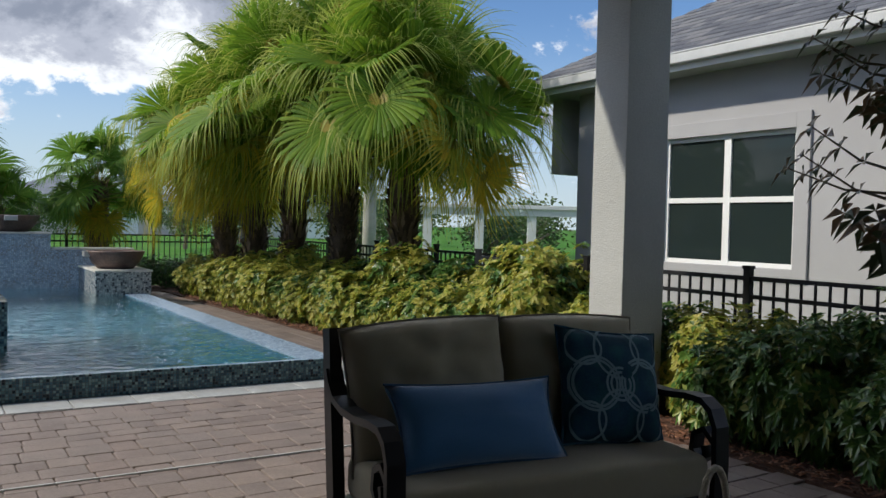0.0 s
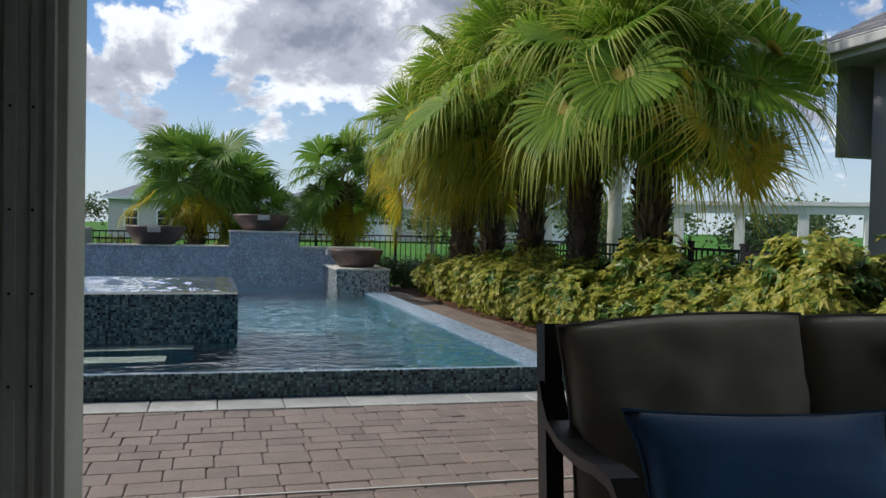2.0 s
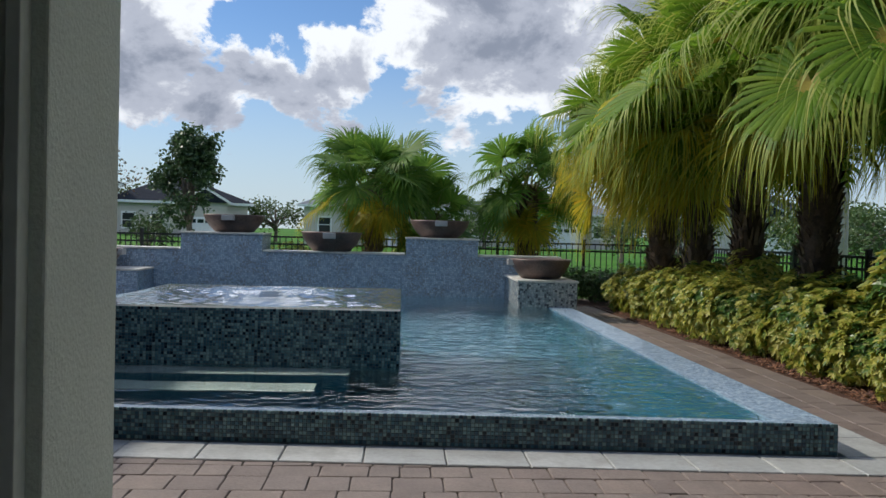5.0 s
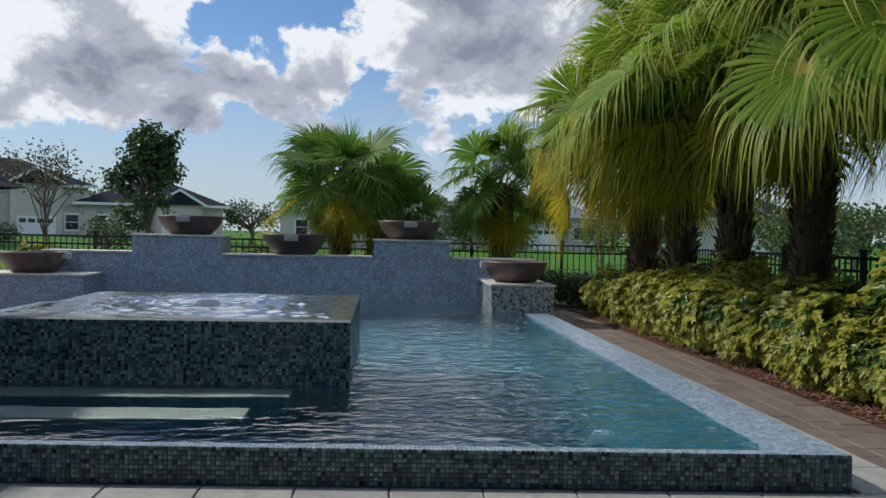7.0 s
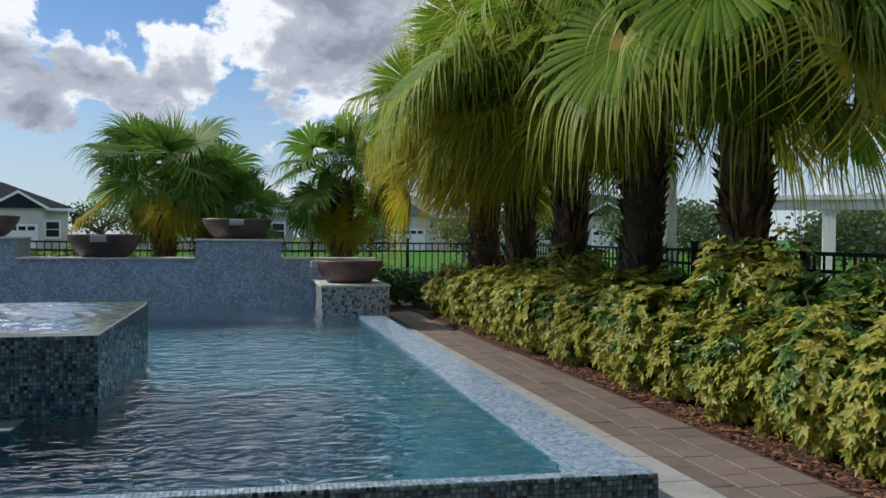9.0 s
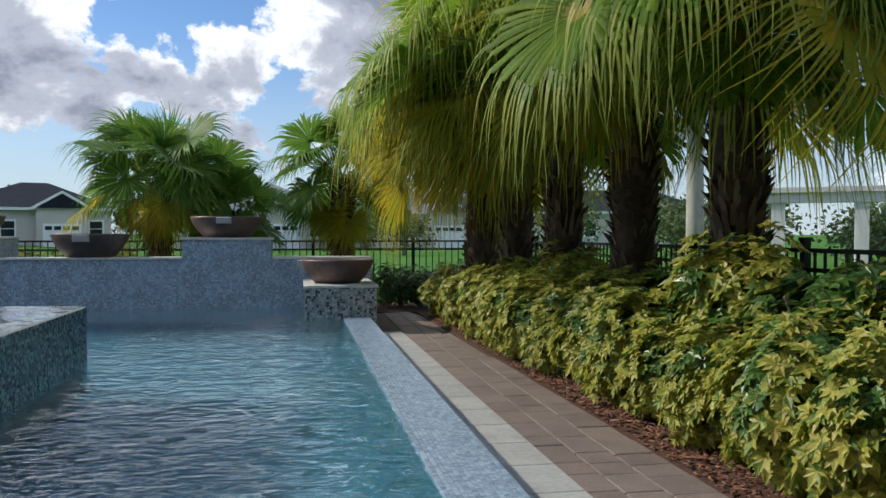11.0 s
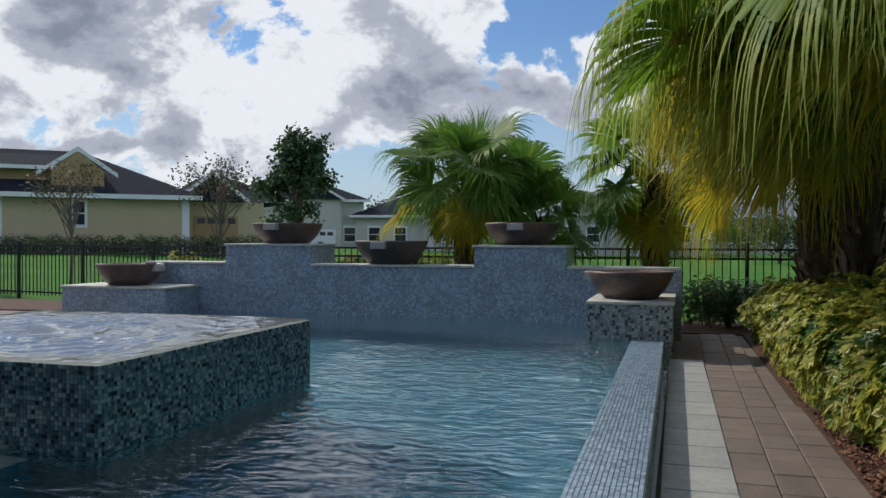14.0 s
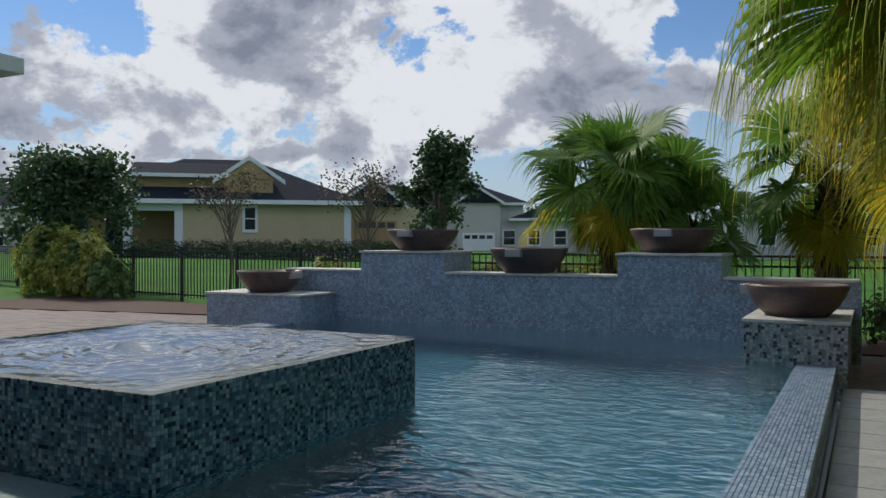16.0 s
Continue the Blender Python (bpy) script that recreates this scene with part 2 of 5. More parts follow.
TILES = ((0.009, 0.022, 0.033), (0.063, 0.130, 0.156), (0.126, 0.235, 0.260), (0.044, 0.100, 0.130), (0.185, 0.31, 0.317), (0.081, 0.175, 0.224), (0.107, 0.19, 0.203), (0.026, 0.062, 0.088),
         (0.148, 0.26, 0.286), (0.078, 0.155, 0.177), (0.229, 0.35, 0.343), (0.056, 0.115, 0.151))
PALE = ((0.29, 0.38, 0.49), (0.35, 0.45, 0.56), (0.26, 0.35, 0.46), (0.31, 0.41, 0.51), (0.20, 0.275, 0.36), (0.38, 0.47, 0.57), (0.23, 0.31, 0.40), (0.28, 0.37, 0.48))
M_TILE_PART = material("glass_tile_piece", TILES, 0.18, vary=0.1, random_by="OBJECT", bump=0.05)
M_TILE = material("glass_tile", TILES, 0.18, vary=0.1, random_by="ISLAND", bump=0.05)
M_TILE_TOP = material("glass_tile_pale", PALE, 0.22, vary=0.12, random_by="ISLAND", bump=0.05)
M_GROUT = material("grout", (0.10, 0.115, 0.12), 0.9, vary=0.2)
M_MOSAIC = mosaic_material("pebble_mosaic", PALE, 0.030)
M_MOSAIC_DARK = mosaic_material("pebble_mosaic_mixed", ((0.30, 0.34, 0.34), (0.05, 0.06, 0.07), (0.40, 0.42, 0.40), (0.16, 0.19, 0.2), (0.34, 0.38, 0.38), (0.22, 0.25, 0.26)), 0.030)
M_PLASTER = material("pool_plaster", (0.014, 0.102, 0.160), 0.7, vary=0.10, scale=1.5, fine=20)
M_SHELF = material("pale_underwater_stone", (0.36, 0.355, 0.335), 0.7, vary=0.1)
M_WATER = water_material("pool_water", (0.60, 0.86, 0.90), 7.5, 1.0, (0.6, 1.4, 1.0), 0.01, 0.085, True)
M_SPA_WATER = water_material("spa_water", (0.85, 0.92, 0.98), 5.0, 0.5, (1.0, 1.0, 1.0), 0.02, 0.02)
M_AERATED = material("aerated_spa_basin", (0.05, 0.08, 0.13), 0.6, vary=0.25, scale=6, fine=30)
M_CAP = material("pale_stone_cap", (0.56, 0.55, 0.50), 0.6, vary=0.12, scale=5, spots=(0.42, 0.40, 0.36), spot_scale=7)
PAVE = ((0.158, 0.123, 0.107), (0.180, 0.143, 0.125), (0.151, 0.120, 0.107), (0.187, 0.146, 0.125), (0.167, 0.134, 0.120), (0.145, 0.113, 0.100), (0.174, 0.132, 0.114))
M_PAVE_PART = material("paver_piece", PAVE, 0.75, vary=0.18, scale=5, fine=70, random_by="~OBJECT", bump=0.35)
M_PAVE = material("paver", PAVE, 0.75, vary=0.18, scale=5, fine=70, random_by="~ISLAND", bump=0.35)
M_JOINT = material("joint_sand", (0.155, 0.125, 0.11), 0.95, vary=0.3, fine=200)
M_MULCH = material("mulch_soil", (0.075, 0.035, 0.022), 0.9, vary=0.4, scale=15, fine=90, bump=0.8, bump_scale=60)
M_CHIP = material("mulch_chip", ((0.13, 0.055, 0.03), (0.20, 0.085, 0.045), (0.08, 0.04, 0.028), (0.24, 0.12, 0.07), (0.10, 0.045, 0.03)), 0.85, random_by="ISLAND")
M_LAWN = material("lawn", (0.042, 0.135, 0.014), 0.85, vary=0.25, scale=0.35, fine=9, spots=(0.065, 0.15, 0.024), spot_scale=0.15, bump=0.6, bump_scale=40, spec=0.08)
M_STUCCO_W = material("white_stucco", (0.37, 0.37, 0.385), 0.85, vary=0.05, scale=2, fine=120, bump=0.3)
M_STUCCO_G = material("grey_painted_stucco", (0.40, 0.41, 0.40), 0.85, vary=0.07, scale=3, fine=90, bump=0.45)
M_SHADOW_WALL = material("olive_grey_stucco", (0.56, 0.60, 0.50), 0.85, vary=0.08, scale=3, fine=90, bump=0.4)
M_ALU = material("bronze_grey_aluminium", (0.48, 0.52, 0.45), 0.5, 0.0, vary=0.08, fine=30, bump=0.03)
M_WHITE = material("white_paint", (0.75, 0.76, 0.76), 0.5, vary=0.04, scale=3, bump=0.05)
M_GUTTER = material("grey_white_gutter", (0.46, 0.47, 0.47), 0.45, vary=0.08, bump=0.03)
M_BLACK = material("black_powder_coat", (0.012, 0.012, 0.013), 0.4, vary=0.1, bump=0.05)
M_SHINGLE = material("slate_grey_shingle", ((0.085, 0.09, 0.105), (0.11, 0.115, 0.13), (0.07, 0.075, 0.09), (0.13, 0.13, 0.14)), 0.9, vary=0.2, fine=150, random_by="ISLAND", bump=0.4)
M_ROOF_FAR = material("dark_shingle_roof", (0.022, 0.026, 0.036), 1.0, vary=0.2, scale=2, fine=25, bump=0.3, spec=0.1)
M_TAN = material("tan_stucco", (0.52, 0.42, 0.26), 0.85, vary=0.06, scale=1, fine=40)
M_TAN2 = material("ochre_siding", (0.38, 0.26, 0.13), 0.8, vary=0.12, scale=2)
M_CREAM = material("cream_stucco", (0.52, 0.50, 0.46), 0.85, vary=0.06, scale=1)
M_GLASS_DARK = material("window_glass", (0.02, 0.03, 0.03), 0.04, vary=0.02, bump=0.0, ior=1.4)
M_CERAMIC = material("copper_brown_bowl", (0.135, 0.092, 0.08), 0.5, 0.25, vary=0.3, scale=5, fine=40, spots=(0.10, 0.075, 0.07), spot_scale=4, bump=0.2)
M_SCUPPER = material("pale_metal_lip", (0.40, 0.39, 0.38), 0.4, 0.4, vary=0.15)
M_FRAME = material("dark_bronze_frame", (0.014, 0.013, 0.013), 0.38, 0.2, vary=0.15, bump=0.05)
M_TAUPE = material("taupe_outdoor_fabric", (0.36, 0.315, 0.215), 0.95, vary=0.10, scale=4, fine=400, bump=0.25, sheen=0.2)
M_TAUPE_PIPE = material("taupe_piping", (0.20, 0.175, 0.14), 0.9, vary=0.1)
M_BLUE = material("blue_velvet_fabric", (0.06, 0.18, 0.36), 0.9, vary=0.14, scale=5, fine=300, bump=0.2, sheen=0.6)
M_BLUE_PIPE = material("blue_piping", (0.05, 0.11, 0.19), 0.8, vary=0.1)
M_NAVY = material("navy_print_fabric", (0.016, 0.06, 0.10), 0.9, vary=0.3, scale=12, fine=200, spots=(0.02, 0.09, 0.11), spot_scale=14)
M_RING = material("pale_blue_print", (0.20, 0.31, 0.36), 0.9, vary=0.25, fine=250)
M_WICKER = material("woven_sea_grass", (0.36, 0.31, 0.23), 0.85, vary=0.3, scale=20, fine=120, bump=0.5)
M_ROPE = material("beige_rope", (0.48, 0.42, 0.32), 0.85, vary=0.25, scale=30, fine=200, bump=0.4)
M_TRUNK = material("palm_fibre_bark", (0.095, 0.066, 0.05), 0.95, vary=0.4, scale=7, fine=40, bump=0.8, bump_scale=30)
M_BOOT = material("palm_leaf_base", ((0.13, 0.086, 0.06), (0.075, 0.052, 0.04), (0.22, 0.155, 0.11), (0.10, 0.07, 0.05)), 0.85, vary=0.3, random_by="ISLAND")
M_FROND = material("palm_frond_green", ((0.085, 0.18, 0.018), (0.17, 0.28, 0.027), (0.115, 0.22, 0.021), (0.23, 0.32, 0.03)), 0.5, vary=0.2, scale=3, random_by="~ISLAND", translucent=0.5, bump=0.0, spec=0.22)
M_TIP = material("palm_frond_pale_tip", ((0.20, 0.29, 0.045), (0.38, 0.42, 0.10), (0.26, 0.34, 0.06), (0.42, 0.41, 0.09)), 0.5, vary=0.2, scale=3, random_by="~ISLAND", translucent=0.5, bump=0.0, spec=0.22)
M_FROND_Y = material("palm_frond_yellowing", ((0.24, 0.29, 0.03), (0.50, 0.40, 0.035), (0.30, 0.33, 0.035), (0.60, 0.40, 0.03)), 0.45, vary=0.25, scale=3, random_by="~ISLAND", translucent=0.64, bump=0.0, spec=0.22)
# small palms only: a slightly darker green than M_FROND
M_FROND_SMALL = material("young_palm_frond_green", ((0.07, 0.16, 0.025), (0.13, 0.25, 0.036), (0.09, 0.19, 0.028), (0.20, 0.30, 0.05)), 0.5, vary=0.2, scale=3, random_by="~ISLAND", translucent=0.5, bump=0.0, spec=0.25)
M_FROND_OLD = material("palm_frond_old_yellow", ((0.80, 0.54, 0.05), (0.62, 0.52, 0.06)), 0.5, vary=0.2, scale=3, random_by="~ISLAND", translucent=0.7, bump=0.0, spec=0.2)
M_HEART = material("palm_frond_heart", (0.30, 0.25, 0.035), 0.5, vary=0.2, scale=5, translucent=0.35, bump=0.0)
M_PETIOLE = material("palm_petiole", (0.19, 0.20, 0.05), 0.5, vary=0.2, bump=0.0)
M_HEDGE = material("variegated_leaf", ((0.24, 0.30, 0.05), (0.46, 0.44, 0.09), (0.36, 0.38, 0.07), (0.54, 0.50, 0.13), (0.12, 0.21, 0.04), (0.44, 0.43, 0.09), (0.50, 0.46, 0.10), (0.30, 0.35, 0.06)), 0.45, vary=0.25, scale=25,
                   random_by="ISLAND", translucent=0.48, bump=0.0)
M_HEDGE_G = material("green_schefflera_leaf", ((0.05, 0.12, 0.022), (0.075, 0.16, 0.03), (0.10, 0.19, 0.035), (0.24, 0.28, 0.07), (0.06, 0.13, 0.025)), 0.35, vary=0.25, scale=25, random_by="ISLAND", translucent=0.25, bump=0.0)
M_DARKLEAF = material("dark_bush_leaf", ((0.03, 0.065, 0.018), (0.045, 0.09, 0.022), (0.065, 0.115, 0.03)), 0.45, vary=0.25, random_by="ISLAND", translucent=0.2, bump=0.0)
M_MAGNOLIA = material("magnolia_leaf", ((0.06, 0.075, 0.03), (0.11, 0.075, 0.035), (0.15, 0.09, 0.045), (0.045, 0.06, 0.025)), 0.35, vary=0.2, random_by="ISLAND", translucent=0.15, bump=0.0)
M_TREE_LEAF = material("oak_leaf", ((0.05, 0.10, 0.035), (0.07, 0.125, 0.045), (0.085, 0.14, 0.055), (0.04, 0.08, 0.03)), 0.5, vary=0.25, random_by="ISLAND", translucent=0.2, bump=0.0)
M_TREE_RUST = material("sparse_rusty_leaf", ((0.09, 0.10, 0.05), (0.16, 0.09, 0.05), (0.07, 0.08, 0.04), (0.13, 0.11, 0.06)), 0.6, vary=0.25, random_by="ISLAND", translucent=0.2, bump=0.0)
M_FAR_LEAF = material("far_tree_leaf", ((0.06, 0.11, 0.03), (0.08, 0.13, 0.04), (0.10, 0.14, 0.05), (0.05, 0.09, 0.03)), 0.6, vary=0.25, random_by="ISLAND", translucent=0.2, bump=0.0)
M_BARK = material("grey_bark", (0.16, 0.13, 0.10), 0.9, vary=0.3, scale=9, bump=0.5)
M_PALE_BARK = material("pale_smooth_trunk", (0.34, 0.32, 0.28), 0.8, vary=0.15, scale=8)


# ---- mesh helpers ----
def part(name, bm, mat, parent=None, label="", smooth=False):
    me = bpy.data.meshes.new(name)
    bm.normal_update()
    bm.to_mesh(me)
    bm.free()
    if smooth:
        for f in me.polygons:
            f.use_smooth = True
    me.materials.append(mat)
    ob = new(name, me)
    if parent:
        ob.parent = parent
    if label:
        ob["label"] = label
    return ob


def thing(name, label, category="", group="", kind="", m=None):
    ob = new(name)
    ob.empty_display_size = 0.1
    if m is not None:
        ob.matrix_world = m
    return tagged(ob, label, category, group, kind)


def box(bm, x0, y0, z0, x1, y1, z1, bevel=0.0):
    vs = [bm.verts.new((x, y, z)) for z in (z0, z1) for y in (y0, y1) for x in (x0, x1)]
    fs = [bm.faces.new([vs[k] for k in q]) for q in ((0, 2, 3, 1), (4, 5, 7, 6), (0, 1, 5, 4), (2, 6, 7, 3), (0, 4, 6, 2), (1, 3, 7, 5))]
    if bevel:
        bmesh.ops.bevel(bm, geom=list({e for f in fs for e in f.edges}), offset=bevel, segments=2, affect="EDGES", profile=0.6)
    return vs


def boxed(name, dims, mat, parent=None, label="", bevel=0.0):
    bm = bmesh.new()
    box(bm, *dims, bevel)
    return part(name, bm, mat, parent, label)


def prism(bm, plan, z0, z1):
    """An upright solid over a plan, counter-clockwise seen from above."""
    lo, hi = [bm.verts.new((x, y, z0)) for x, y in plan], [bm.verts.new((x, y, z1)) for x, y in plan]
    bm.faces.new(hi)
    bm.faces.new(lo[::-1])
    for k in range(len(plan)):
        j = (k + 1) % len(plan)
        bm.faces.new((lo[k], lo[j], hi[j], hi[k]))


def tube(bm, points, radii, sides=8, cap=True):
    """A round rod through points, with a radius at each."""
    rings = []
    pts = [Vector(p) for p in points]
    up = Vector((0.31, 0.17, 0.93))
    for k, p in enumerate(pts):
        d = (pts[min(k + 1, len(pts) - 1)] - pts[max(k - 1, 0)]).normalized()
        a = d.cross(up)
        a = a.normalized() if a.length > 1e-4 else Vector((1, 0, 0))
        b = d.cross(a)
        r = radii[k] if isinstance(radii, (list, tuple)) else radii
        rings.append([bm.verts.new(p + (a * math.cos(w) + b * math.sin(w)) * r) for w in (2 * math.pi * s / sides for s in range(sides))])
    for q0, q1 in zip(rings, rings[1:]):
        for s in range(sides):
            bm.faces.new((q0[s], q0[(s + 1) % sides], q1[(s + 1) % sides], q1[s]))
    if cap:
        bm.faces.new(rings[0][::-1])
        bm.faces.new(rings[-1])


def lathe(bm, profile, sides=40):
    rings = [[bm.verts.new((r * math.cos(2 * math.pi * s / sides), r * math.sin(2 * math.pi * s / sides), z)) for s in range(sides)] for r, z in profile]
    for q0, q1 in zip(rings, rings[1:]):
        for s in range(sides):
            bm.faces.new((q0[s], q0[(s + 1) % sides], q1[(s + 1) % sides], q1[s]))
    bm.faces.new(rings[0][::-1])
    bm.faces.new(rings[-1])


def mesh_of(name, verts, faces, mat, parent=None, label=""):
    me = bpy.data.meshes.new(name)
    me.from_pydata(verts, [], faces)
    me.materials.append(mat)
    ob = new(name, me)
    if parent:
        ob.parent = parent
    if label:
        ob["label"] = label
    return ob


# ---- ground, patio and pool ----
def rise(x, y):
    """The lawn climbs gently towards the houses across the street."""
    a = max(0.0, min(1.0, (-x - 12) / 16)) * max(0.0, min(1.0, (y - 8) / 10))
    return 0.55 * a * a * (3 - 2 * a) - 0.03


SKEW = -0.047
POOL_L, POOL_B = -6.6, 8.80
GX = [-2500, -900, -300, -120, -80, -60, -50, -44, -40, -36, -32, -28, -25, -22, -19, -16, -13, -10, POOL_L, 0.0, 3, 8, 20, 60, 200, 800, 2500]
GY = [-2500, -500, -100, -30, -12, 0.06, POOL_B, 12, 14, 16, 18, 21, 25, 30, 36, 44, 60, 100, 250, 800, 3000]
gv = [(x, y, rise(x, y)) for y in GY for x in GX]
gf = [(j * len(GX) + i, j * len(GX) + i + 1, (j + 1) * len(GX) + i + 1, (j + 1) * len(GX) + i) for j in range(len(GY) - 1) for i in range(len(GX) - 1)
      if not (GX[i] == POOL_L and GY[j] == 0.06)]
tagged(mesh_of("ground", gv, gf, M_LAWN), "mown green lawn rolling out to the houses", "lawn", kind="structure")

patio = thing("pavement", "patio of tumbled brown and rose concrete pavers", "pavement", kind="structure")
bm = bmesh.new()
prism(bm, [(-9.6, -9.0), (1.02, -9.0), (1.02, 0.0), (0.0, 0.0), (POOL_L - 0.4, 0.33), (-9.6, 0.4)], -0.12, -0.022)
prism(bm, [(0.0, 0.0), (1.02, 0.0), (0.86, 9.6), (0.0, 9.6)], -0.12, -0.022)
prism(bm, [(-16.5, 0.4), (POOL_L - 0.3, 0.4), (POOL_L - 0.3, 8.9), (-9.5, 10.0), (-16.5, 8.6)], -0.12, -0.022)
part("bedding", bm, M_JOINT, patio)

# pool shell: floor, steps and the walls that hold the water
WATER = 0.165
pool = thing("pool", "raised swimming pool lined in blue plaster with mosaic walls", "pool", kind="structure")


def skewed(x, off=0.0):
    return (x, SKEW * x + off)


bm = bmesh.new()
fl = [bm.verts.new((x, y, z)) for x, y, z in ((POOL_L, 0.05, -0.75), (-0.3, 0.05, -0.75), (-0.3, 3.2, -0.95), (POOL_L, 3.2, -0.95), (-0.3, 8.85, -1.35), (POOL_L, 8.85, -1.35))]
bm.faces.new((fl[0], fl[1], fl[2], fl[3]))
bm.faces.new((fl[3], fl[2], fl[4], fl[5]))
part("pool_floor", bm, M_PLASTER, pool)
TOP = 0.185
bm = bmesh.new()
prism(bm, [skewed(-7.0), skewed(-0.33), skewed(-0.33, 0.09), skewed(-7.0, 0.09)], -1.5, TOP - 0.012)
part("front_wall", bm, M_GROUT, pool)
bm = bmesh.new()
prism(bm, [(-0.012, 0.0), (-0.05, 7.2), (-0.37, 7.2), skewed(-0.33)], -1.5, TOP - 0.012)
part("side_wall", bm, M_GROUT, pool)
boxed("side_wall", (-7.0, 0.3, -1.5, POOL_L, 8.9, TOP), M_MOSAIC, pool)
# plaster lining of the inner faces, up to just under the water line
bm = bmesh.new()
prism(bm, [(-0.345, 0.32), (-0.20, 0.32), (-0.25, 8.8), (-0.40, 8.8)], -1.5, 0.12)
part("lining", bm, M_PLASTER, pool)
bm = bmesh.new()
prism(bm, [skewed(-6.6, 0.085), skewed(-0.345, 0.085), skewed(-0.345, 0.125), skewed(-6.6, 0.125)], -1.5, 0.12)
part("lining", bm, M_PLASTER, pool)
for x0, y0, x1, y1, z in ((-4.9, 1.50, -2.92, 1.78, 0.09), (-5.6, 0.93, -3.12, 1.21, 0.05)):
    st = boxed("step", (x0, y0, -0.75, x1, y1, z - 0.035), M_PLASTER, pool)
    boxed("tread", (x0 - 0.01, y0 - 0.01, z - 0.034, x1 + 0.01, y1, z), M_SHELF, st, "pale stone tread under the water", 0.012)

# water: a fine sheet with low ripples
NX, NY = 90, 130
wv, wf = [], []
for j in range(NY + 1):
    for i in range(NX + 1):
        u, v = i / NX, j / NY
        x = POOL_L + (-0.30 - 0.05 * v - POOL_L) * u
        y0 = SKEW * x + 0.075
        y = y0 + (8.9 - y0) * v
        wv.append((x, y, WATER + 0.0065 * (noise.noise((x * 2.2, y * 3.0, 0.3)) + 0.6 * noise.noise((x * 5, y * 7, 4.1)))))
for j in range(NY):
    for i in range(NX):
        a = j * (NX + 1) + i
        wf.append((a, a + 1, a + NX + 2, a + NX + 1))
water = mesh_of("water", wv, wf, M_WATER)
for f in water.data.polygons:
    f.use_smooth = True
water.visible_shadow = False
tagged(water, "rippling blue pool water", "water", kind="structure")


def tile_sheet(o, u, v, nu, nv, pitch, gap=0.003, proud=0.004, keep=None, offset=0.0):
    """Vertices and faces of small square tiles laid over a rectangle from o along u and v."""
    o, u, v = Vector(o), Vector(u).normalized(), Vector(v).normalized()
    w = u.cross(v).normalized()
    verts, faces = [], []
    h = (pitch - gap) / 2
    for j in range(nv):
        for i in range(nu):
            if keep and not keep(i, j):
                continue
            c = o + u * ((i + 0.5) * pitch) + v * ((j + 0.5) * pitch)
            lift = proud * random.uniform(0.8, 1.15)
            b = len(verts)
            for s, d in ((h, 0.0), (h - 0.0012, lift)):
                verts += [tuple(c + u * (a * s) + v * (e * s) + w * d) for a, e in ((-1, -1), (1, -1), (1, 1), (-1, 1))]
            faces += [(b + 4, b + 5, b + 6, b + 7)] + [(b + k, b + (k + 1) % 4, b + 4 + (k + 1) % 4, b + 4 + k) for k in range(4)]
    return verts, faces


PITCH = 0.0229


def tile_pieces(parent, o, u, v, cells, mat):
    """Single tiles that share one mesh, set at cells of the same raster."""
    o, u, v = Vector(o), Vector(u).normalized(), Vector(v).normalized()
    w = u.cross(v).normalized()
    vs, fs = tile_sheet((-PITCH / 2, -PITCH / 2, 0), (1, 0, 0), (0, 1, 0), 1, 1, PITCH)
    me = bpy.data.meshes.new("tile")
    me.from_pydata(vs, [], fs)
    me.materials.append(mat)
    turn = Matrix((u, v, w)).transposed().to_4x4()
    for i, j in cells:
        ob = new("tile", me)
        ob.parent = parent
        ob.matrix_local = Matrix.Translation(o + u * ((i + 0.5) * PITCH) + v * ((j + 0.5) * PITCH)) @ turn


FU = Vector((-1, -SKEW, 0)).normalized()
# front face of the pool wall, read from its corner; u runs right so that the tiles look out
front_len = 7.0
n_front = int(front_len / PITCH)
o_front = Vector((-0.012, 0, 0)) + FU * (n_front * PITCH)
near_front = lambda i, j: n_front - 36 <= i
vs, fs = tile_sheet(o_front, -FU, (0, 0, 1), n_front, 8, PITCH, keep=lambda i, j: not near_front(i, j))
mesh_of("front_tiles", vs, fs, M_TILE, pool)["kind"] = "stuff"
TILE_JOBS = [(pool, o_front, -FU, (0, 0, 1), [(i, j) for i in range(n_front - 36, n_front) for j in range(8)], M_TILE_PART)]
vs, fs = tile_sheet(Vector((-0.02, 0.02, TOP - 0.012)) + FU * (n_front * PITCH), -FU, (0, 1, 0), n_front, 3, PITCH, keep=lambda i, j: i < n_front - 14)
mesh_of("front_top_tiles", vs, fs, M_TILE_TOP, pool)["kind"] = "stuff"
su = Vector((-0.038, 7.2, 0)).normalized()
sv = Vector((0, 0, 1)).cross(su)
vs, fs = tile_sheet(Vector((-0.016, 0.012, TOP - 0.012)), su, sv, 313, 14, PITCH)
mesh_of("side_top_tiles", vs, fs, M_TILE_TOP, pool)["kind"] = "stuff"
vs, fs = tile_sheet(Vector((-0.012, 0.0, -0.02)), su, (0, 0, 1), 314, 8, PITCH)
mesh_of("side_face_tiles", vs, fs, M_TILE, pool)["kind"] = "stuff"
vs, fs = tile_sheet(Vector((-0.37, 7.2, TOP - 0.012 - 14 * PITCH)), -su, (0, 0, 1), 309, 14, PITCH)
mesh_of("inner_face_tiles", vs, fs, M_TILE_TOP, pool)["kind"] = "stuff"

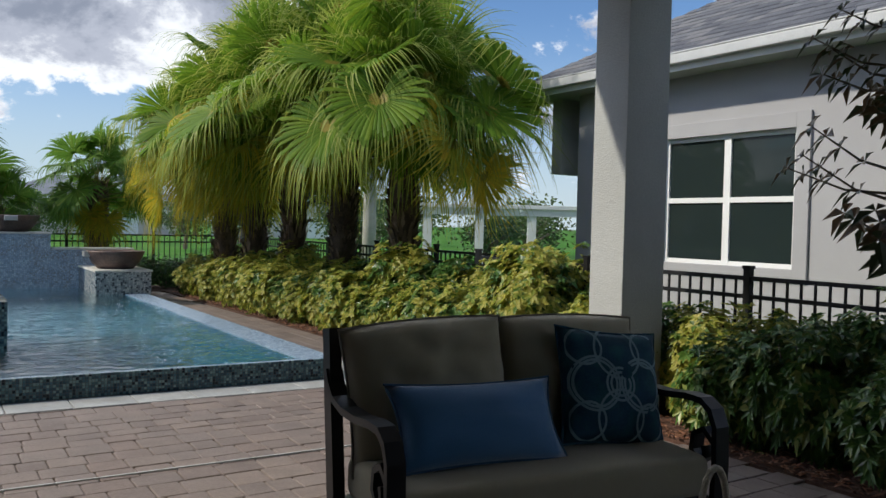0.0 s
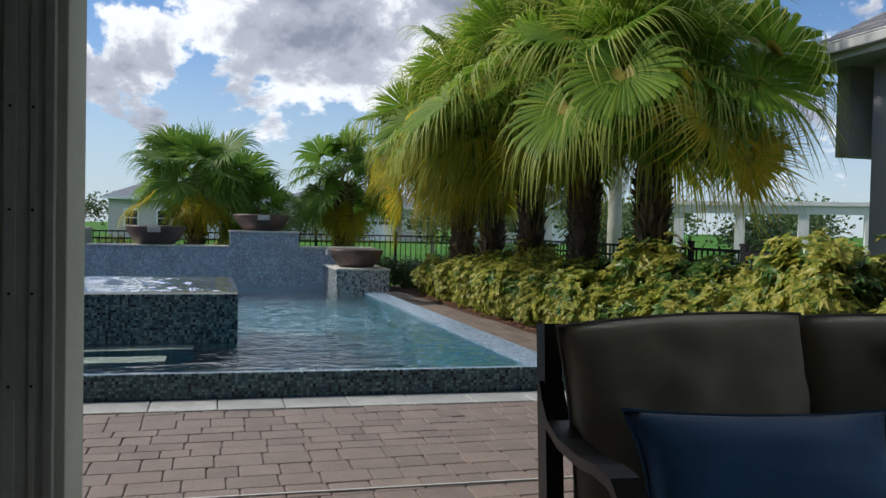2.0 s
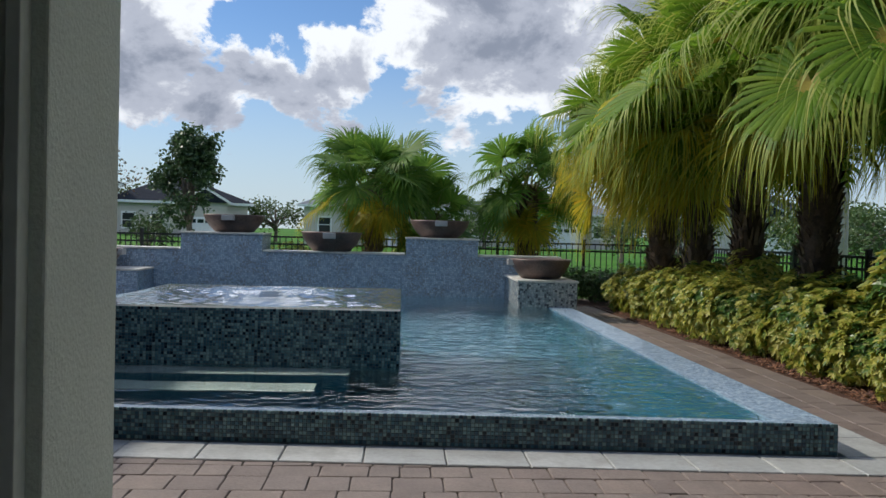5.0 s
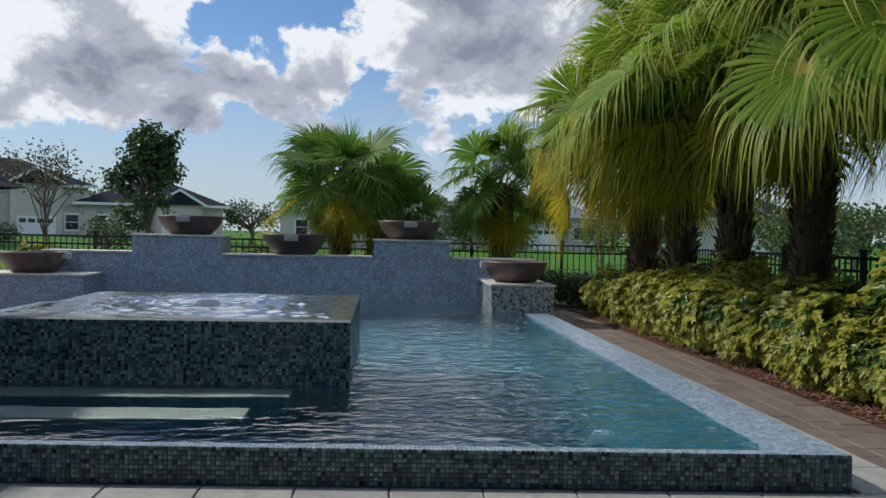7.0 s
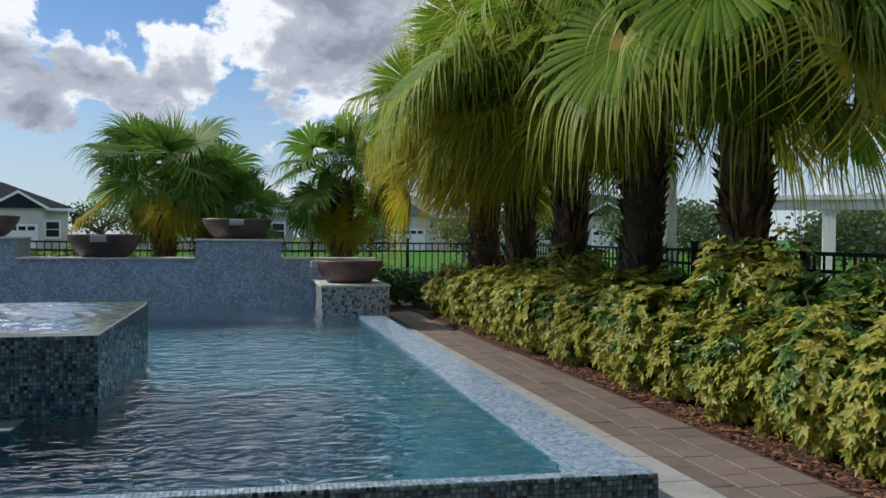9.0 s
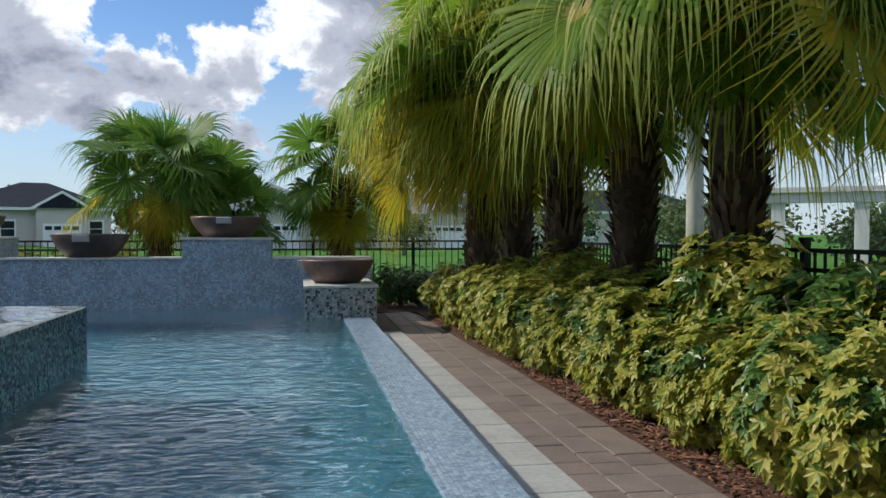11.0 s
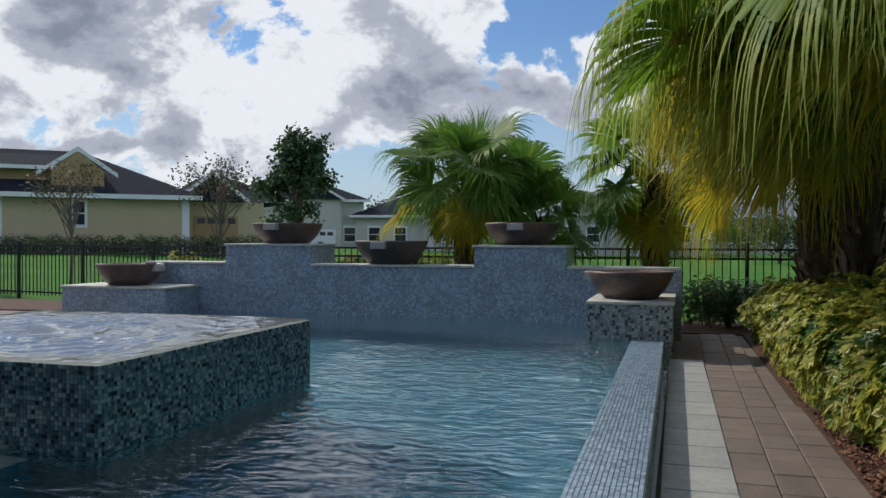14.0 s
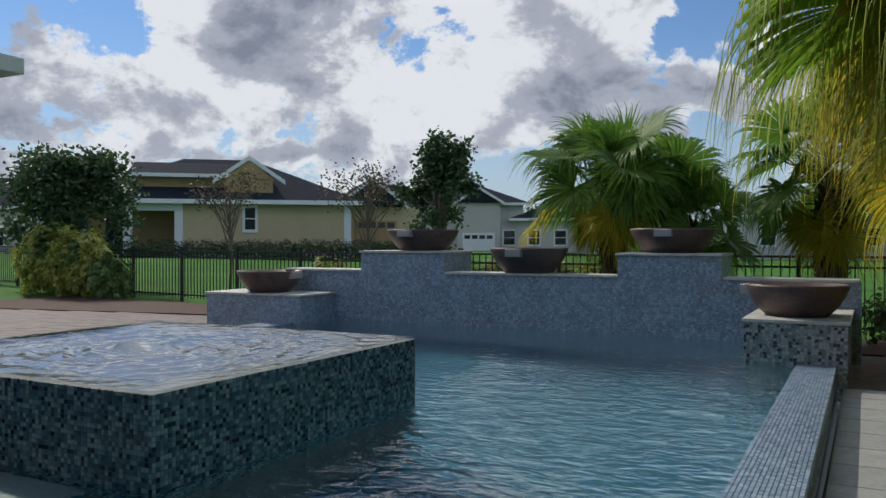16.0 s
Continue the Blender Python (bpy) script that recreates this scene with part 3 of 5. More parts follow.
# spa: a tiled block whose water stands level with its rim
SX0, SX1, SY0, SY1, SZ = -4.96, -2.53, 1.81, 4.10, 0.612
spa = thing("spa", "raised square spa faced in dark glass mosaic and brimming with water", "spa", kind="structure")
bm = bmesh.new()
prism(bm, [(SX0 + 0.005, SY0 + 0.005), (SX1 - 0.005, SY0 + 0.005), (SX1 - 0.005, SY1), (SX0 + 0.005, SY1)], -1.4, SZ - 0.012)
part("spa_body", bm, M_GROUT, spa)
nf, nr, nz = int((SX1 - SX0) / PITCH), int((SY1 - SY0) / PITCH), 27
oz = SZ - 0.012 - nz * PITCH
o_sf = Vector((SX1 - 0.005 - nf * PITCH, SY0 + 0.005, oz))
vs, fs = tile_sheet(o_sf, (1, 0, 0), (0, 0, 1), nf, nz, PITCH, keep=lambda i, j: not (i >= nf - 15 and j >= 7))
mesh_of("spa_front_tiles", vs, fs, M_TILE, spa)["kind"] = "stuff"
TILE_JOBS.append((spa, o_sf, (1, 0, 0), (0, 0, 1), [(i, j) for i in range(nf - 15, nf) for j in range(7, nz)], M_TILE_PART))
vs, fs = tile_sheet((SX1 - 0.005, SY0, oz), (0, 1, 0), (0, 0, 1), nr, nz, PITCH)
mesh_of("spa_side_tiles", vs, fs, M_TILE, spa)["kind"] = "stuff"
vs, fs = tile_sheet((SX0 + 0.005, SY1, oz), (0, -1, 0), (0, 0, 1), nr, nz, PITCH)
mesh_of("spa_side_tiles", vs, fs, M_TILE, spa)["kind"] = "stuff"
N = 110
wv, wf = [], []
cx, cy = -3.67, 2.71
for j in range(N + 1):
    for i in range(N + 1):
        x, y = SX0 + (SX1 - SX0) * i / N, SY0 + (SY1 - SY0) * j / N
        d = math.hypot(x - cx, y - cy)
        edge = min(1.0, min(x - SX0, SX1 - x, y - SY0, SY1 - y) / 0.2)
        h = 0.055 * math.exp(-(d / 0.13) ** 2) * (1 + 0.5 * noise.noise((x * 14, y * 14, 1)))
        h += edge * 0.016 * math.exp(-d / 0.8) * math.sin(34 * d + 2.0 * noise.noise((x * 4, y * 4, 2)))
        h += edge * 0.006 * (noise.noise((x * 7, y * 9, 0)) + 0.6 * noise.noise((x * 17, y * 21, 3)))
        wv.append((x, y, SZ + 0.004 + h))
for j in range(N):
    for i in range(N):
        a = j * (N + 1) + i
        wf.append((a, a + 1, a + N + 2, a + N + 1))
sw = mesh_of("spa_water", wv, wf, M_SPA_WATER, spa, "bubbling spa water")
for f in sw.data.polygons:
    f.use_smooth = True
sw.visible_shadow = False
boxed("spa_basin", (SX0 + 0.2, SY0 + 0.2, SZ - 0.011, SX1 - 0.2, SY1 - 0.2, SZ - 0.007), M_AERATED, spa)

# stepped feature wall behind the pool
WY = 8.80
feature = thing("wall_back", "stepped feature wall in pale blue pebble mosaic with stone caps", "wall", kind="structure")
for x0, x1, z, dp in ((-7.45, -6.10, 0.875, 0.42), (-6.10, -4.80, 1.140, 0.85), (-4.80, -2.46, 0.865, 0.42), (-2.46, -1.28, 1.130, 0.75), (-1.28, 0.12, 0.865, 0.42)):
    bm = bmesh.new()
    box(bm, x0, WY, -1.4, x1, WY + dp, z - 0.03)
    part("wall_panel", bm, M_MOSAIC, feature)
    tall = z > 1
    boxed("cap", (x0 - (0.02 if tall else -0.021), WY - 0.025, z - 0.03, x1 + (0.02 if tall else -0.021), WY + dp + 0.02, z), M_CAP, feature, "", 0.006)
for x0, x1, y0, z in ((-0.845, 0.055, 7.18, 0.56), (-8.20, -6.50, 7.95, 0.555)):
    p = thing("pedestal", "low mosaic pedestal with a pale stone cap beside the pool", "pedestal", kind="structure")
    boxed("pedestal_body", (x0 + 0.02, y0 + 0.02, -1.4 if x0 > -2 else -0.1, x1 - 0.02, WY, z - 0.03), M_MOSAIC_DARK if x0 > -2 else M_MOSAIC, p)
    boxed("cap", (x0, y0, z - 0.03, x1, WY - 0.03, z), M_CAP, p, "", 0.006)


def bowl(x, y, z, r, h, lip):
    """A wide spun water bowl with a spout lip, set on a wall."""
    b = thing("water_bowl", "wide brown water bowl with a spout standing on the wall", "bowl", "water bowls", m=pose(x, y, z))
    bm = bmesh.new()
    lathe(bm, [(0.5 * r, 0), (0.62 * r, 0.02 * h), (0.80 * r, 0.32 * h), (0.93 * r, 0.66 * h), (r, 0.93 * h), (r, h), (0.95 * r, h), (0.90 * r, 0.85 * h), (0.5 * r, 0.80 * h)])
    part("bowl_body", bm, M_CERAMIC, b, smooth=True)
    bm = bmesh.new()
    box(bm, 0.72 * r, -0.10, 0.66 * h, 1.10 * r, 0.10, 0.96 * h, 0.008)
    bmesh.ops.rotate(bm, verts=bm.verts, matrix=Matrix.Rotation(lip, 3, "Z"))
    part("spout", bm, M_SCUPPER, b, "pale metal spout")
    return b


bowl(-0.42, 7.75, 0.56, 0.46, 0.30, math.pi)
bowl(-1.90, WY + 0.40, 1.130, 0.50, 0.29, -math.pi / 2)
bowl(-3.70, WY + 0.28, 0.865, 0.50, 0.32, -math.pi / 2)
bowl(-5.33, WY + 0.40, 1.140, 0.50, 0.29, -math.pi / 2)
bowl(-7.35, 8.35, 0.555, 0.46, 0.30, 0.0)

# ---- fence ----
fence = thing("fence", "black metal picket fence round the pool yard", "fence", kind="structure")
FENCE_H = 1.08


def fence_run(points, pitch=0.108, bay=1.83):
    pick = bpy.data.meshes.new("picket")
    bm = bmesh.new()
    box(bm, -0.008, -0.008, 0.05, 0.008, 0.008, FENCE_H - 0.02)
    bm.to_mesh(pick)
    bm.free()
    pick.materials.append(M_BLACK)
    post = bpy.data.meshes.new("post")
    bm = bmesh.new()
    box(bm, -0.027, -0.027, -0.3, 0.027, 0.027, FENCE_H + 0.05)
    box(bm, -0.034, -0.034, FENCE_H + 0.05, 0.034, 0.034, FENCE_H + 0.075)
    bm.to_mesh(post)
    bm.free()
    post.materials.append(M_BLACK)
    for (xa, ya), (xb, yb) in zip(points, points[1:]):
        d = Vector((xb - xa, yb - ya, 0))
        ln, ang = d.length, math.atan2(d.y, d.x)
        d.normalize()
        bays = max(1, round(ln / bay))
        for k in range(bays):
            p0, p1 = Vector((xa, ya, 0)) + d * (ln * k / bays), Vector((xa, ya, 0)) + d * (ln * (k + 1) / bays)
            z = max(0.0, rise(p0.x, p0.y))
            ob = new("post", post)
            ob.parent, ob.matrix_local = fence, Matrix.Translation((p0.x, p0.y, z)) @ Matrix.Rotation(ang, 4, "Z")
            for zz in (0.12, FENCE_H - 0.16, FENCE_H - 0.02):
                bm = bmesh.new()
                box(bm, 0, -0.014, zz - 0.016, ln / bays, 0.014, zz + 0.016)
                r = part("rail", bm, M_BLACK, fence)
                r.matrix_local = Matrix.Translation((p0.x, p0.y, z)) @ Matrix.Rotation(ang, 4, "Z")
            cnt = int(ln / bays / pitch)
            for q in range(1, cnt):
                c = p0 + (p1 - p0) * (q / cnt)
                ob = new("picket", pick)
                ob.parent, ob.matrix_local = fence, Matrix.Translation((c.x, c.y, z)) @ Matrix.Rotation(ang, 4, "Z")


fence_run([(2.75, 11.3), (-7.5, 11.3), (-13.0, 12.2), (-22.0, 13.6)])
fence_run([(2.75, 1.0), (2.75, 11.3)])
fence_run([(2.05, -6.3), (2.05, 0.75), (2.75, 1.0)])

# ---- the house beside the patio: shaded gallery with columns ----
for nm, (x0, y0, x1, y1), mt, lb in (("column_1", (1.15, -2.35, 1.59, -2.00), M_STUCCO_G, "square grey stucco column of the covered patio"),
                                      ("column_2", (-3.68, -2.90, -3.23, -2.50), M_SHADOW_WALL, "square olive grey stucco column with a screen track")):
    c = thing(nm, lb, "column", kind="structure")
    boxed("shaft", (x0, y0, -0.05, x1, y1, 3.6), mt, c, "", 0.006)
    if nm == "column_2":
        # extruded screen track fixed to the near face, with its screws
        bm = bmesh.new()
        box(bm, -3.415, -2.935, 0.0, -3.262, -2.90, 3.6, 0.003)
        box(bm, -3.412, -2.945, 0.0, -3.375, -2.93, 3.6, 0.003)
        box(bm, -3.335, -2.945, 0.0, -3.315, -2.93, 3.6, 0.003)
        box(bm, -3.29, -2.95, 0.0, -3.262, -2.93, 3.6, 0.003)
        t = part("screen_track", bm, M_ALU, c, "grey aluminium screen track")
        for z in (0.25, 0.7, 1.0, 1.27, 1.6, 2.0, 2.4):
            for x in (-3.392, -3.325):
                bm = bmesh.new()
                tube(bm, [(x, -2.944, z), (x, -2.949, z)], 0.005, 8)
                part("screw", bm, M_BLACK, t)
roof = thing("roof_patio", "flat plastered roof over the patio", "roof", kind="structure")
boxed("soffit", (-8.0, -10.0, 3.6, 1.75, -1.5, 3.8), M_STUCCO_W, roof)
w = boxed("wall_south", (-8.0, -10.2, -0.05, 2.2, -10.0, 3.6), M_STUCCO_W)
tagged(w, "plain white stucco wall closing the patio", "wall", kind="structure")
# ---- wing of the house with the window ----
HX = 4.25
house = thing("house", "white stucco house wing with a grey shingle roof", "house")
WIN = (-1.69, 0.05, 1.04, 2.49)
for a, b, c, d in ((-9.0, WIN[0], -0.1, 3.205), (WIN[1], 1.57, -0.1, 3.205), (WIN[0], WIN[1], -0.1, WIN[2]), (WIN[0], WIN[1], WIN[3], 3.205)):
    boxed("wall", (HX, a, c, HX + 0.2, b, d), M_STUCCO_W, house)
for d in ((HX + 0.2, 1.35, -0.1, HX + 8, 1.57, 3.205), (HX + 7.8, -9.0, -0.1, HX + 8, 1.35, 3.205), (HX + 0.2, -9.0, -0.1, HX + 7.8, -8.8, 3.205)):
    boxed("wall", d, M_STUCCO_W, house)
for a, b, c, d in ((WIN[0] - 0.16, WIN[0], WIN[2] - 0.12, WIN[3] + 0.16), (WIN[1], WIN[1] + 0.16, WIN[2] - 0.12, WIN[3] + 0.16), (WIN[0], WIN[1], WIN[3], WIN[3] + 0.16), (WIN[0], WIN[1], WIN[2] - 0.12, WIN[2])):
    boxed("window_surround", (HX - 0.035, a, c, HX - 0.001, b, d), M_STUCCO_W, house, "", 0.004)
window = thing("window", "white framed double window with dark reflecting panes")
window.parent = house
bm = bmesh.new()
y0, y1, z0, z1 = WIN
ym, zm = (y0 + y1) / 2, z0 + 0.50 * (z1 - z0)
for a, b, c, d in ((y0, y0 + 0.05, z0, z1), (y1 - 0.05, y1, z0, z1), (ym - 0.045, ym + 0.045, z0, z1), (y0, y1, z0, z0 + 0.05), (y0, y1, z1 - 0.05, z1), (y0, y1, zm - 0.03, zm + 0.03)):
    k = 0.003 if b - a > 0.5 else 0.0
    box(bm, HX + 0.03 + k, a, c, HX + 0.09 - k, b, d, 0.004)
part("frame", bm, M_WHITE, window)
for a, b in ((y0 + 0.05, ym - 0.045), (ym + 0.045, y1 - 0.05)):
    for c, d in ((z0 + 0.05, zm - 0.03), (zm + 0.03, z1 - 0.05)):
        boxed("pane", (HX + 0.055, a, c, HX + 0.061, b, d), M_GLASS_DARK, window)
# eave, gutter and roof
EX, EY = 3.85, 2.32
boxed("soffit", (EX, -9.5, 3.205, HX + 8.5, EY, 3.240), M_STUCCO_G, house)
boxed("porch_header", (HX + 0.03, 1.95, 2.17, HX + 8, 2.15, 3.204), M_STUCCO_G, house)
boxed("fascia", (EX - 0.02, -9.5, 3.185, EX + 0.005, EY, 3.345), M_WHITE, house, "", 0.004)
bm = bmesh.new()
box(bm, EX - 0.12, -9.5, 3.250, EX - 0.021, EY, 3.355, 0.012)
box(bm, EX - 0.125, -9.5, 3.357, EX - 0.10, EY, 3.375, 0.006)
part("gutter", bm, M_GUTTER, house)
boxed("end_fascia", (EX + 0.01, EY - 0.004, 3.185, HX + 8.5, EY + 0.022, 3.345), M_WHITE, house, "", 0.004)
verts, faces = [], []
PITCHED = 0.60
rows = 34
for k in range(rows):
    a, b = k * 0.14, (k + 1) * 0.14 + 0.02
    x = -9.5
    ylim0, ylim1 = EY - a * 1.0, EY - b * 1.0
    while x < ylim0:
        wdt = random.choice((0.16, 0.22, 0.30))
        e = min(x + wdt, ylim0)
        lift = random.uniform(0.004, 0.010)
        q = len(verts)
        zz = 3.360
        for yy in (x, e):
            verts += [(EX - 0.05 + a, yy, zz + a * PITCHED + 0.012 + lift), (EX - 0.05 + b, min(yy, ylim0), zz + b * PITCHED + lift), (EX - 0.05 + a, yy, zz + a * PITCHED)]
        faces += [(q, q + 3, q + 4, q + 1), (q + 2, q + 5, q + 3, q)]
        x = e + 0.004
mesh_of("shingles", verts, faces, M_SHINGLE, house)["kind"] = "stuff"
bm = bmesh.new()
t0 = [bm.verts.new(c) for c in ((EX - 0.05, -9.5, 3.355), (EX - 0.05, EY, 3.355), (EX + 4.75, EY - 4.75, 3.355 + 4.75 * PITCHED), (EX + 4.75, -9.5, 3.355 + 4.75 * PITCHED), (EX + 9.5, EY, 3.355), (EX + 9.5, -9.5, 3.355))]
bm.faces.new((t0[0], t0[1], t0[2], t0[3])[::-1])
bm.faces.new((t0[1], t0[4], t0[2]))
bm.faces.new((t0[3], t0[2], t0[4], t0[5]))
part("roof", bm, M_SHINGLE, house)


# ---- plants ----
def frond_mesh(name, elev, seed, petiole, radius, droop, mat, bend=0.42, nod=None):
    """One fan leaf: a long stalk and a pleated fan whose split tips hang down. It grows along +y and up by elev."""
    rng = random.Random(seed)
    e = radians(elev)
    bm = bmesh.new()
    # stalk, sagging a little
    pts, p, d = [], Vector((0, 0, 0)), Vector((0, math.cos(e), math.sin(e)))
    for k in range(7):
        pts.append(p.copy())
        p += d * (petiole / 6)
        d = (d + Vector((0, 0, -0.02 - 0.03 * math.cos(e)))).normalized()
    hub = pts[-1]
    ahead = d.copy()
    side = Vector((1, 0, 0))
    norm = side.cross(ahead)
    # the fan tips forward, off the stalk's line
    young = mat is M_FROND_SMALL
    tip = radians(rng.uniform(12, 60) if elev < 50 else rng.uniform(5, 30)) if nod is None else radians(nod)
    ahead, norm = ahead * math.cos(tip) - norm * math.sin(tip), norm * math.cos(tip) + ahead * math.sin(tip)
    # young marks the small palms, which get fewer segments and wider threads
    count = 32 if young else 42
    span = radians(150)
    for k in range(count):
        th = -span + 2 * span * (k + 0.5) / count
        dirn = ahead * math.cos(th) + side * math.sin(th) + norm * (0.22 * (1 - math.cos(th)) + 0.10)
        dirn.normalize()
        ln = radius * 1.06 * (1.0 - 0.30 * (abs(th) / span) ** 2) * rng.uniform(0.9, 1.08)
        across = (side * math.cos(th) - ahead * math.sin(th)).normalized()
        half = math.tan(span / count) * 1.06
        split = ln * rng.uniform(0.46, 0.60)
        q, prev = hub.copy(), None
        for st in range(6):
            f = st / 5
            w = max(0.006, split * f * half) * (1.0 if f < 0.9 else 0.8)
            up = across.cross(dirn).normalized()
            row = [bm.verts.new(q - across * w), bm.verts.new(q + up * (w * 0.6)), bm.verts.new(q + across * w)]
            if prev:
                for fc in ((prev[0], prev[1], row[1], row[0]), (prev[1], prev[2], row[2], row[1])):
                    bm.faces.new(fc).material_index = 2 if f < 0.35 else 0
            prev = row
            dirn = (dirn + Vector((rng.uniform(-0.02, 0.02), rng.uniform(-0.02, 0.02), -0.035 - (0.08 * droop if f > bend else 0.0)))).normalized()
            q = q + dirn * (split / 5)
        ends = (prev[0].co.copy(), prev[1].co.copy(), prev[2].co.copy())
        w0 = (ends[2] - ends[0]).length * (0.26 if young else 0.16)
        # the tip parts into two threads that bend over and hang
        for side_k, root in ((-1, ends[0].lerp(ends[1], 0.55)), (1, ends[2].lerp(ends[1], 0.55))):
            d2, q2, last = dirn.copy(), root.copy(), None
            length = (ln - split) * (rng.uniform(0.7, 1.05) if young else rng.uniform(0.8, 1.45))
            loose = droop * rng.uniform(0.6, 1.5)
            fan = across * (side_k * rng.uniform(0.02, 0.14))
            for st in range(8):
                f = st / 7
                w = max(0.0012, w0 * (1 - f) ** 0.8 * (1.0 if st else 1.25))
                row = (bm.verts.new(q2 - across * w), bm.verts.new(q2 + across * w))
                if last:
                    bm.faces.new((last[0], last[1], row[1], row[0])).material_index = 1 if f > 0.25 else 0
                last = row
                kick = 0.05 + 0.12 * f
                d2 = (d2 + fan * 0.5 + Vector((rng.uniform(-kick, kick), rng.uniform(-kick, kick), -0.03 - loose * (0.35 + 0.5 * f)))).normalized()
                q2 = q2 + d2 * (length / 7)
    fan_count = len(bm.faces)
    tube(bm, pts, [0.018 - 0.0015 * k for k in range(7)], 5)
    me = bpy.data.meshes.new(name)
    bm.to_mesh(me)
    bm.free()
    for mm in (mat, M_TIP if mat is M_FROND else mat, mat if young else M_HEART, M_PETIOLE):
        me.materials.append(mm)
    for k, f in enumerate(me.polygons):
        if k >= fan_count:
            f.material_index = 3
        f.use_smooth = True
    return me


ELEVS = (-25, -8, 8, 22, 38, 54, 70, 84)
FRONDS = {}
for big_palm, (pet, rad, dr) in ((True, (1.22, 1.16, 0.78)), (False, (0.72, 0.80, 0.42))):
    for el in ELEVS:
        for v in (0, 1):
            for yellow in (False, True):
                if yellow and el > 40:
                    continue
                FRONDS[big_palm, el, v, yellow] = frond_mesh("frond", el, 31 * el + 7 * v + big_palm, pet * (0.80 + 0.40 * v), rad, dr * (1.0 if el < 30 else 0.8 if el < 45 else 0.5) * (0.75 + 0.5 * v), M_FROND_Y if yellow else (M_FROND if big_palm else M_FROND_SMALL), 0.56 - 0.14 * v)


def palm(x, y, height, big_palm, fronds, seed, yellow, spread=1.0, girth=0.19, low=-30, extra=()):
    """A fan palm: a trunk wrapped in old leaf bases and a round crown of drooping fans."""
    rng = random.Random(seed)
    t = thing("fan_palm", "green fan palm with drooping leaf tips and a fibrous brown trunk" if not yellow else "fan palm with yellowing drooping fans and a fibrous brown trunk",
              "palm tree", "fan palms", m=pose(x, y, 0))
    bm = bmesh.new()
    k = 12
    tube(bm, [(0.03 * math.sin(i * 0.9 + seed), 0.03 * math.cos(i * 0.7 + seed), -0.1 + (height + 0.15) * i / k) for i in range(k + 1)],
         [girth * (1.25 - 0.35 * min(1, i / 4) + 0.12 * (i / k) + 0.05 * rng.random()) for i in range(k + 1)], 14)
    part("trunk", bm, M_TRUNK, t, smooth=True)
    bm = bmesh.new()
    z, turn = 0.15, 0.0
    while z < height:
        turn += 2.39996
        r = girth * 1.06
        a = turn + rng.uniform(-0.2, 0.2)
        o, tang = Vector((math.cos(a), math.sin(a), 0)), Vector((-math.sin(a), math.cos(a), 0))
        ln, w, out = rng.uniform(0.08, 0.24), rng.uniform(0.014, 0.05), rng.uniform(0.01, 0.12)
        b = Vector((0, 0, z)) + o * (r * 0.86)
        v = [bm.verts.new(c) for c in (b - tang * w, b + tang * w, b + o * (out * 0.5) + tang * w * 0.8 + Vector((0, 0, ln * 0.6)), b + o * (out * 0.5) - tang * w * 0.8 + Vector((0, 0, ln * 0.6)),
                                       b + o * out + tang * w * 0.35 + Vector((0, 0, ln)), b + o * out - tang * w * 0.35 + Vector((0, 0, ln)), b + o * 0.02 + Vector((0, 0, ln * 0.75)))]
        for q in ((0, 1, 2, 3), (3, 2, 4, 5), (1, 6, 4, 2), (0, 3, 5, 6), (6, 5, 4)):
            bm.faces.new([v[i] for i in q])
        z += rng.uniform(0.003, 0.007)
    part("leaf_sheath", bm, M_BOOT, t)["kind"] = "stuff"
    az = rng.uniform(0, 6.28)
    for i in range(fronds):
        az += 2.39996
        f = (i + 0.5) / fronds
        el = low + (86 - low) * f ** (0.92 if big_palm else 1.25) + rng.uniform(-8, 8)
        near = min(ELEVS, key=lambda q: abs(q - el))
        yl = rng.random() < (yellow if near < 20 else 0.6 * yellow if near < 40 and yellow > 0.3 else 0.0)
        ob = new("frond", FRONDS[big_palm, near, rng.randrange(2), yl])
        ob.parent = t
        sc = spread * rng.uniform(0.85, 1.08) * (0.95 if near > 60 else 1.0) * (0.9 if near > 40 and not big_palm else 1.0)
        ob.matrix_local = Matrix.Translation((0.10 * math.cos(az), 0.10 * math.sin(az), height - 0.30 + (0.85 if big_palm else 0.45) * f)) @ Matrix.Rotation(az + rng.uniform(-0.25, 0.25), 4, "Z") @ Matrix.Rotation(rng.uniform(-0.8, 0.8), 4, "Y") @ Matrix.Rotation(rng.uniform(-0.12, 0.12), 4, "X") @ Matrix.Diagonal((sc, sc, sc, 1))
    for mesh, a, z, *lean in extra:
        ob = new("frond", mesh)
        ob.parent, ob.matrix_local = t, Matrix.Translation((0, 0, z)) @ Matrix.Rotation(radians(a), 4, "Z") @ Matrix.Rotation(radians(lean[0] if lean else 0), 4, "Y")
    return t


LONG = frond_mesh("frond", 10, 501, 1.85, 1.10, 0.95, M_FROND)
FRONT = frond_mesh("frond", 8, 502, 0.62, 1.10, 0.95, M_FROND)
LOW = frond_mesh("frond", -10, 506, 0.55, 0.86, 1.25, M_FROND, 0.34)
LOW_Y = frond_mesh("frond", -12, 508, 0.72, 0.92, 1.2, M_FROND_Y, 0.36)
HANG = frond_mesh("frond", 22, 505, 1.0, 1.25, 1.2, M_FROND)
OVER_GREEN = frond_mesh("frond", 14, 514, 2.0, 1.25, 0.9, M_FROND)
REACH = frond_mesh("frond", 12, 512, 1.30, 1.2, 1.0, M_FROND_Y)
SKIRT = frond_mesh("frond", -48, 510, 0.42, 0.72, 0.3, M_FROND_SMALL)
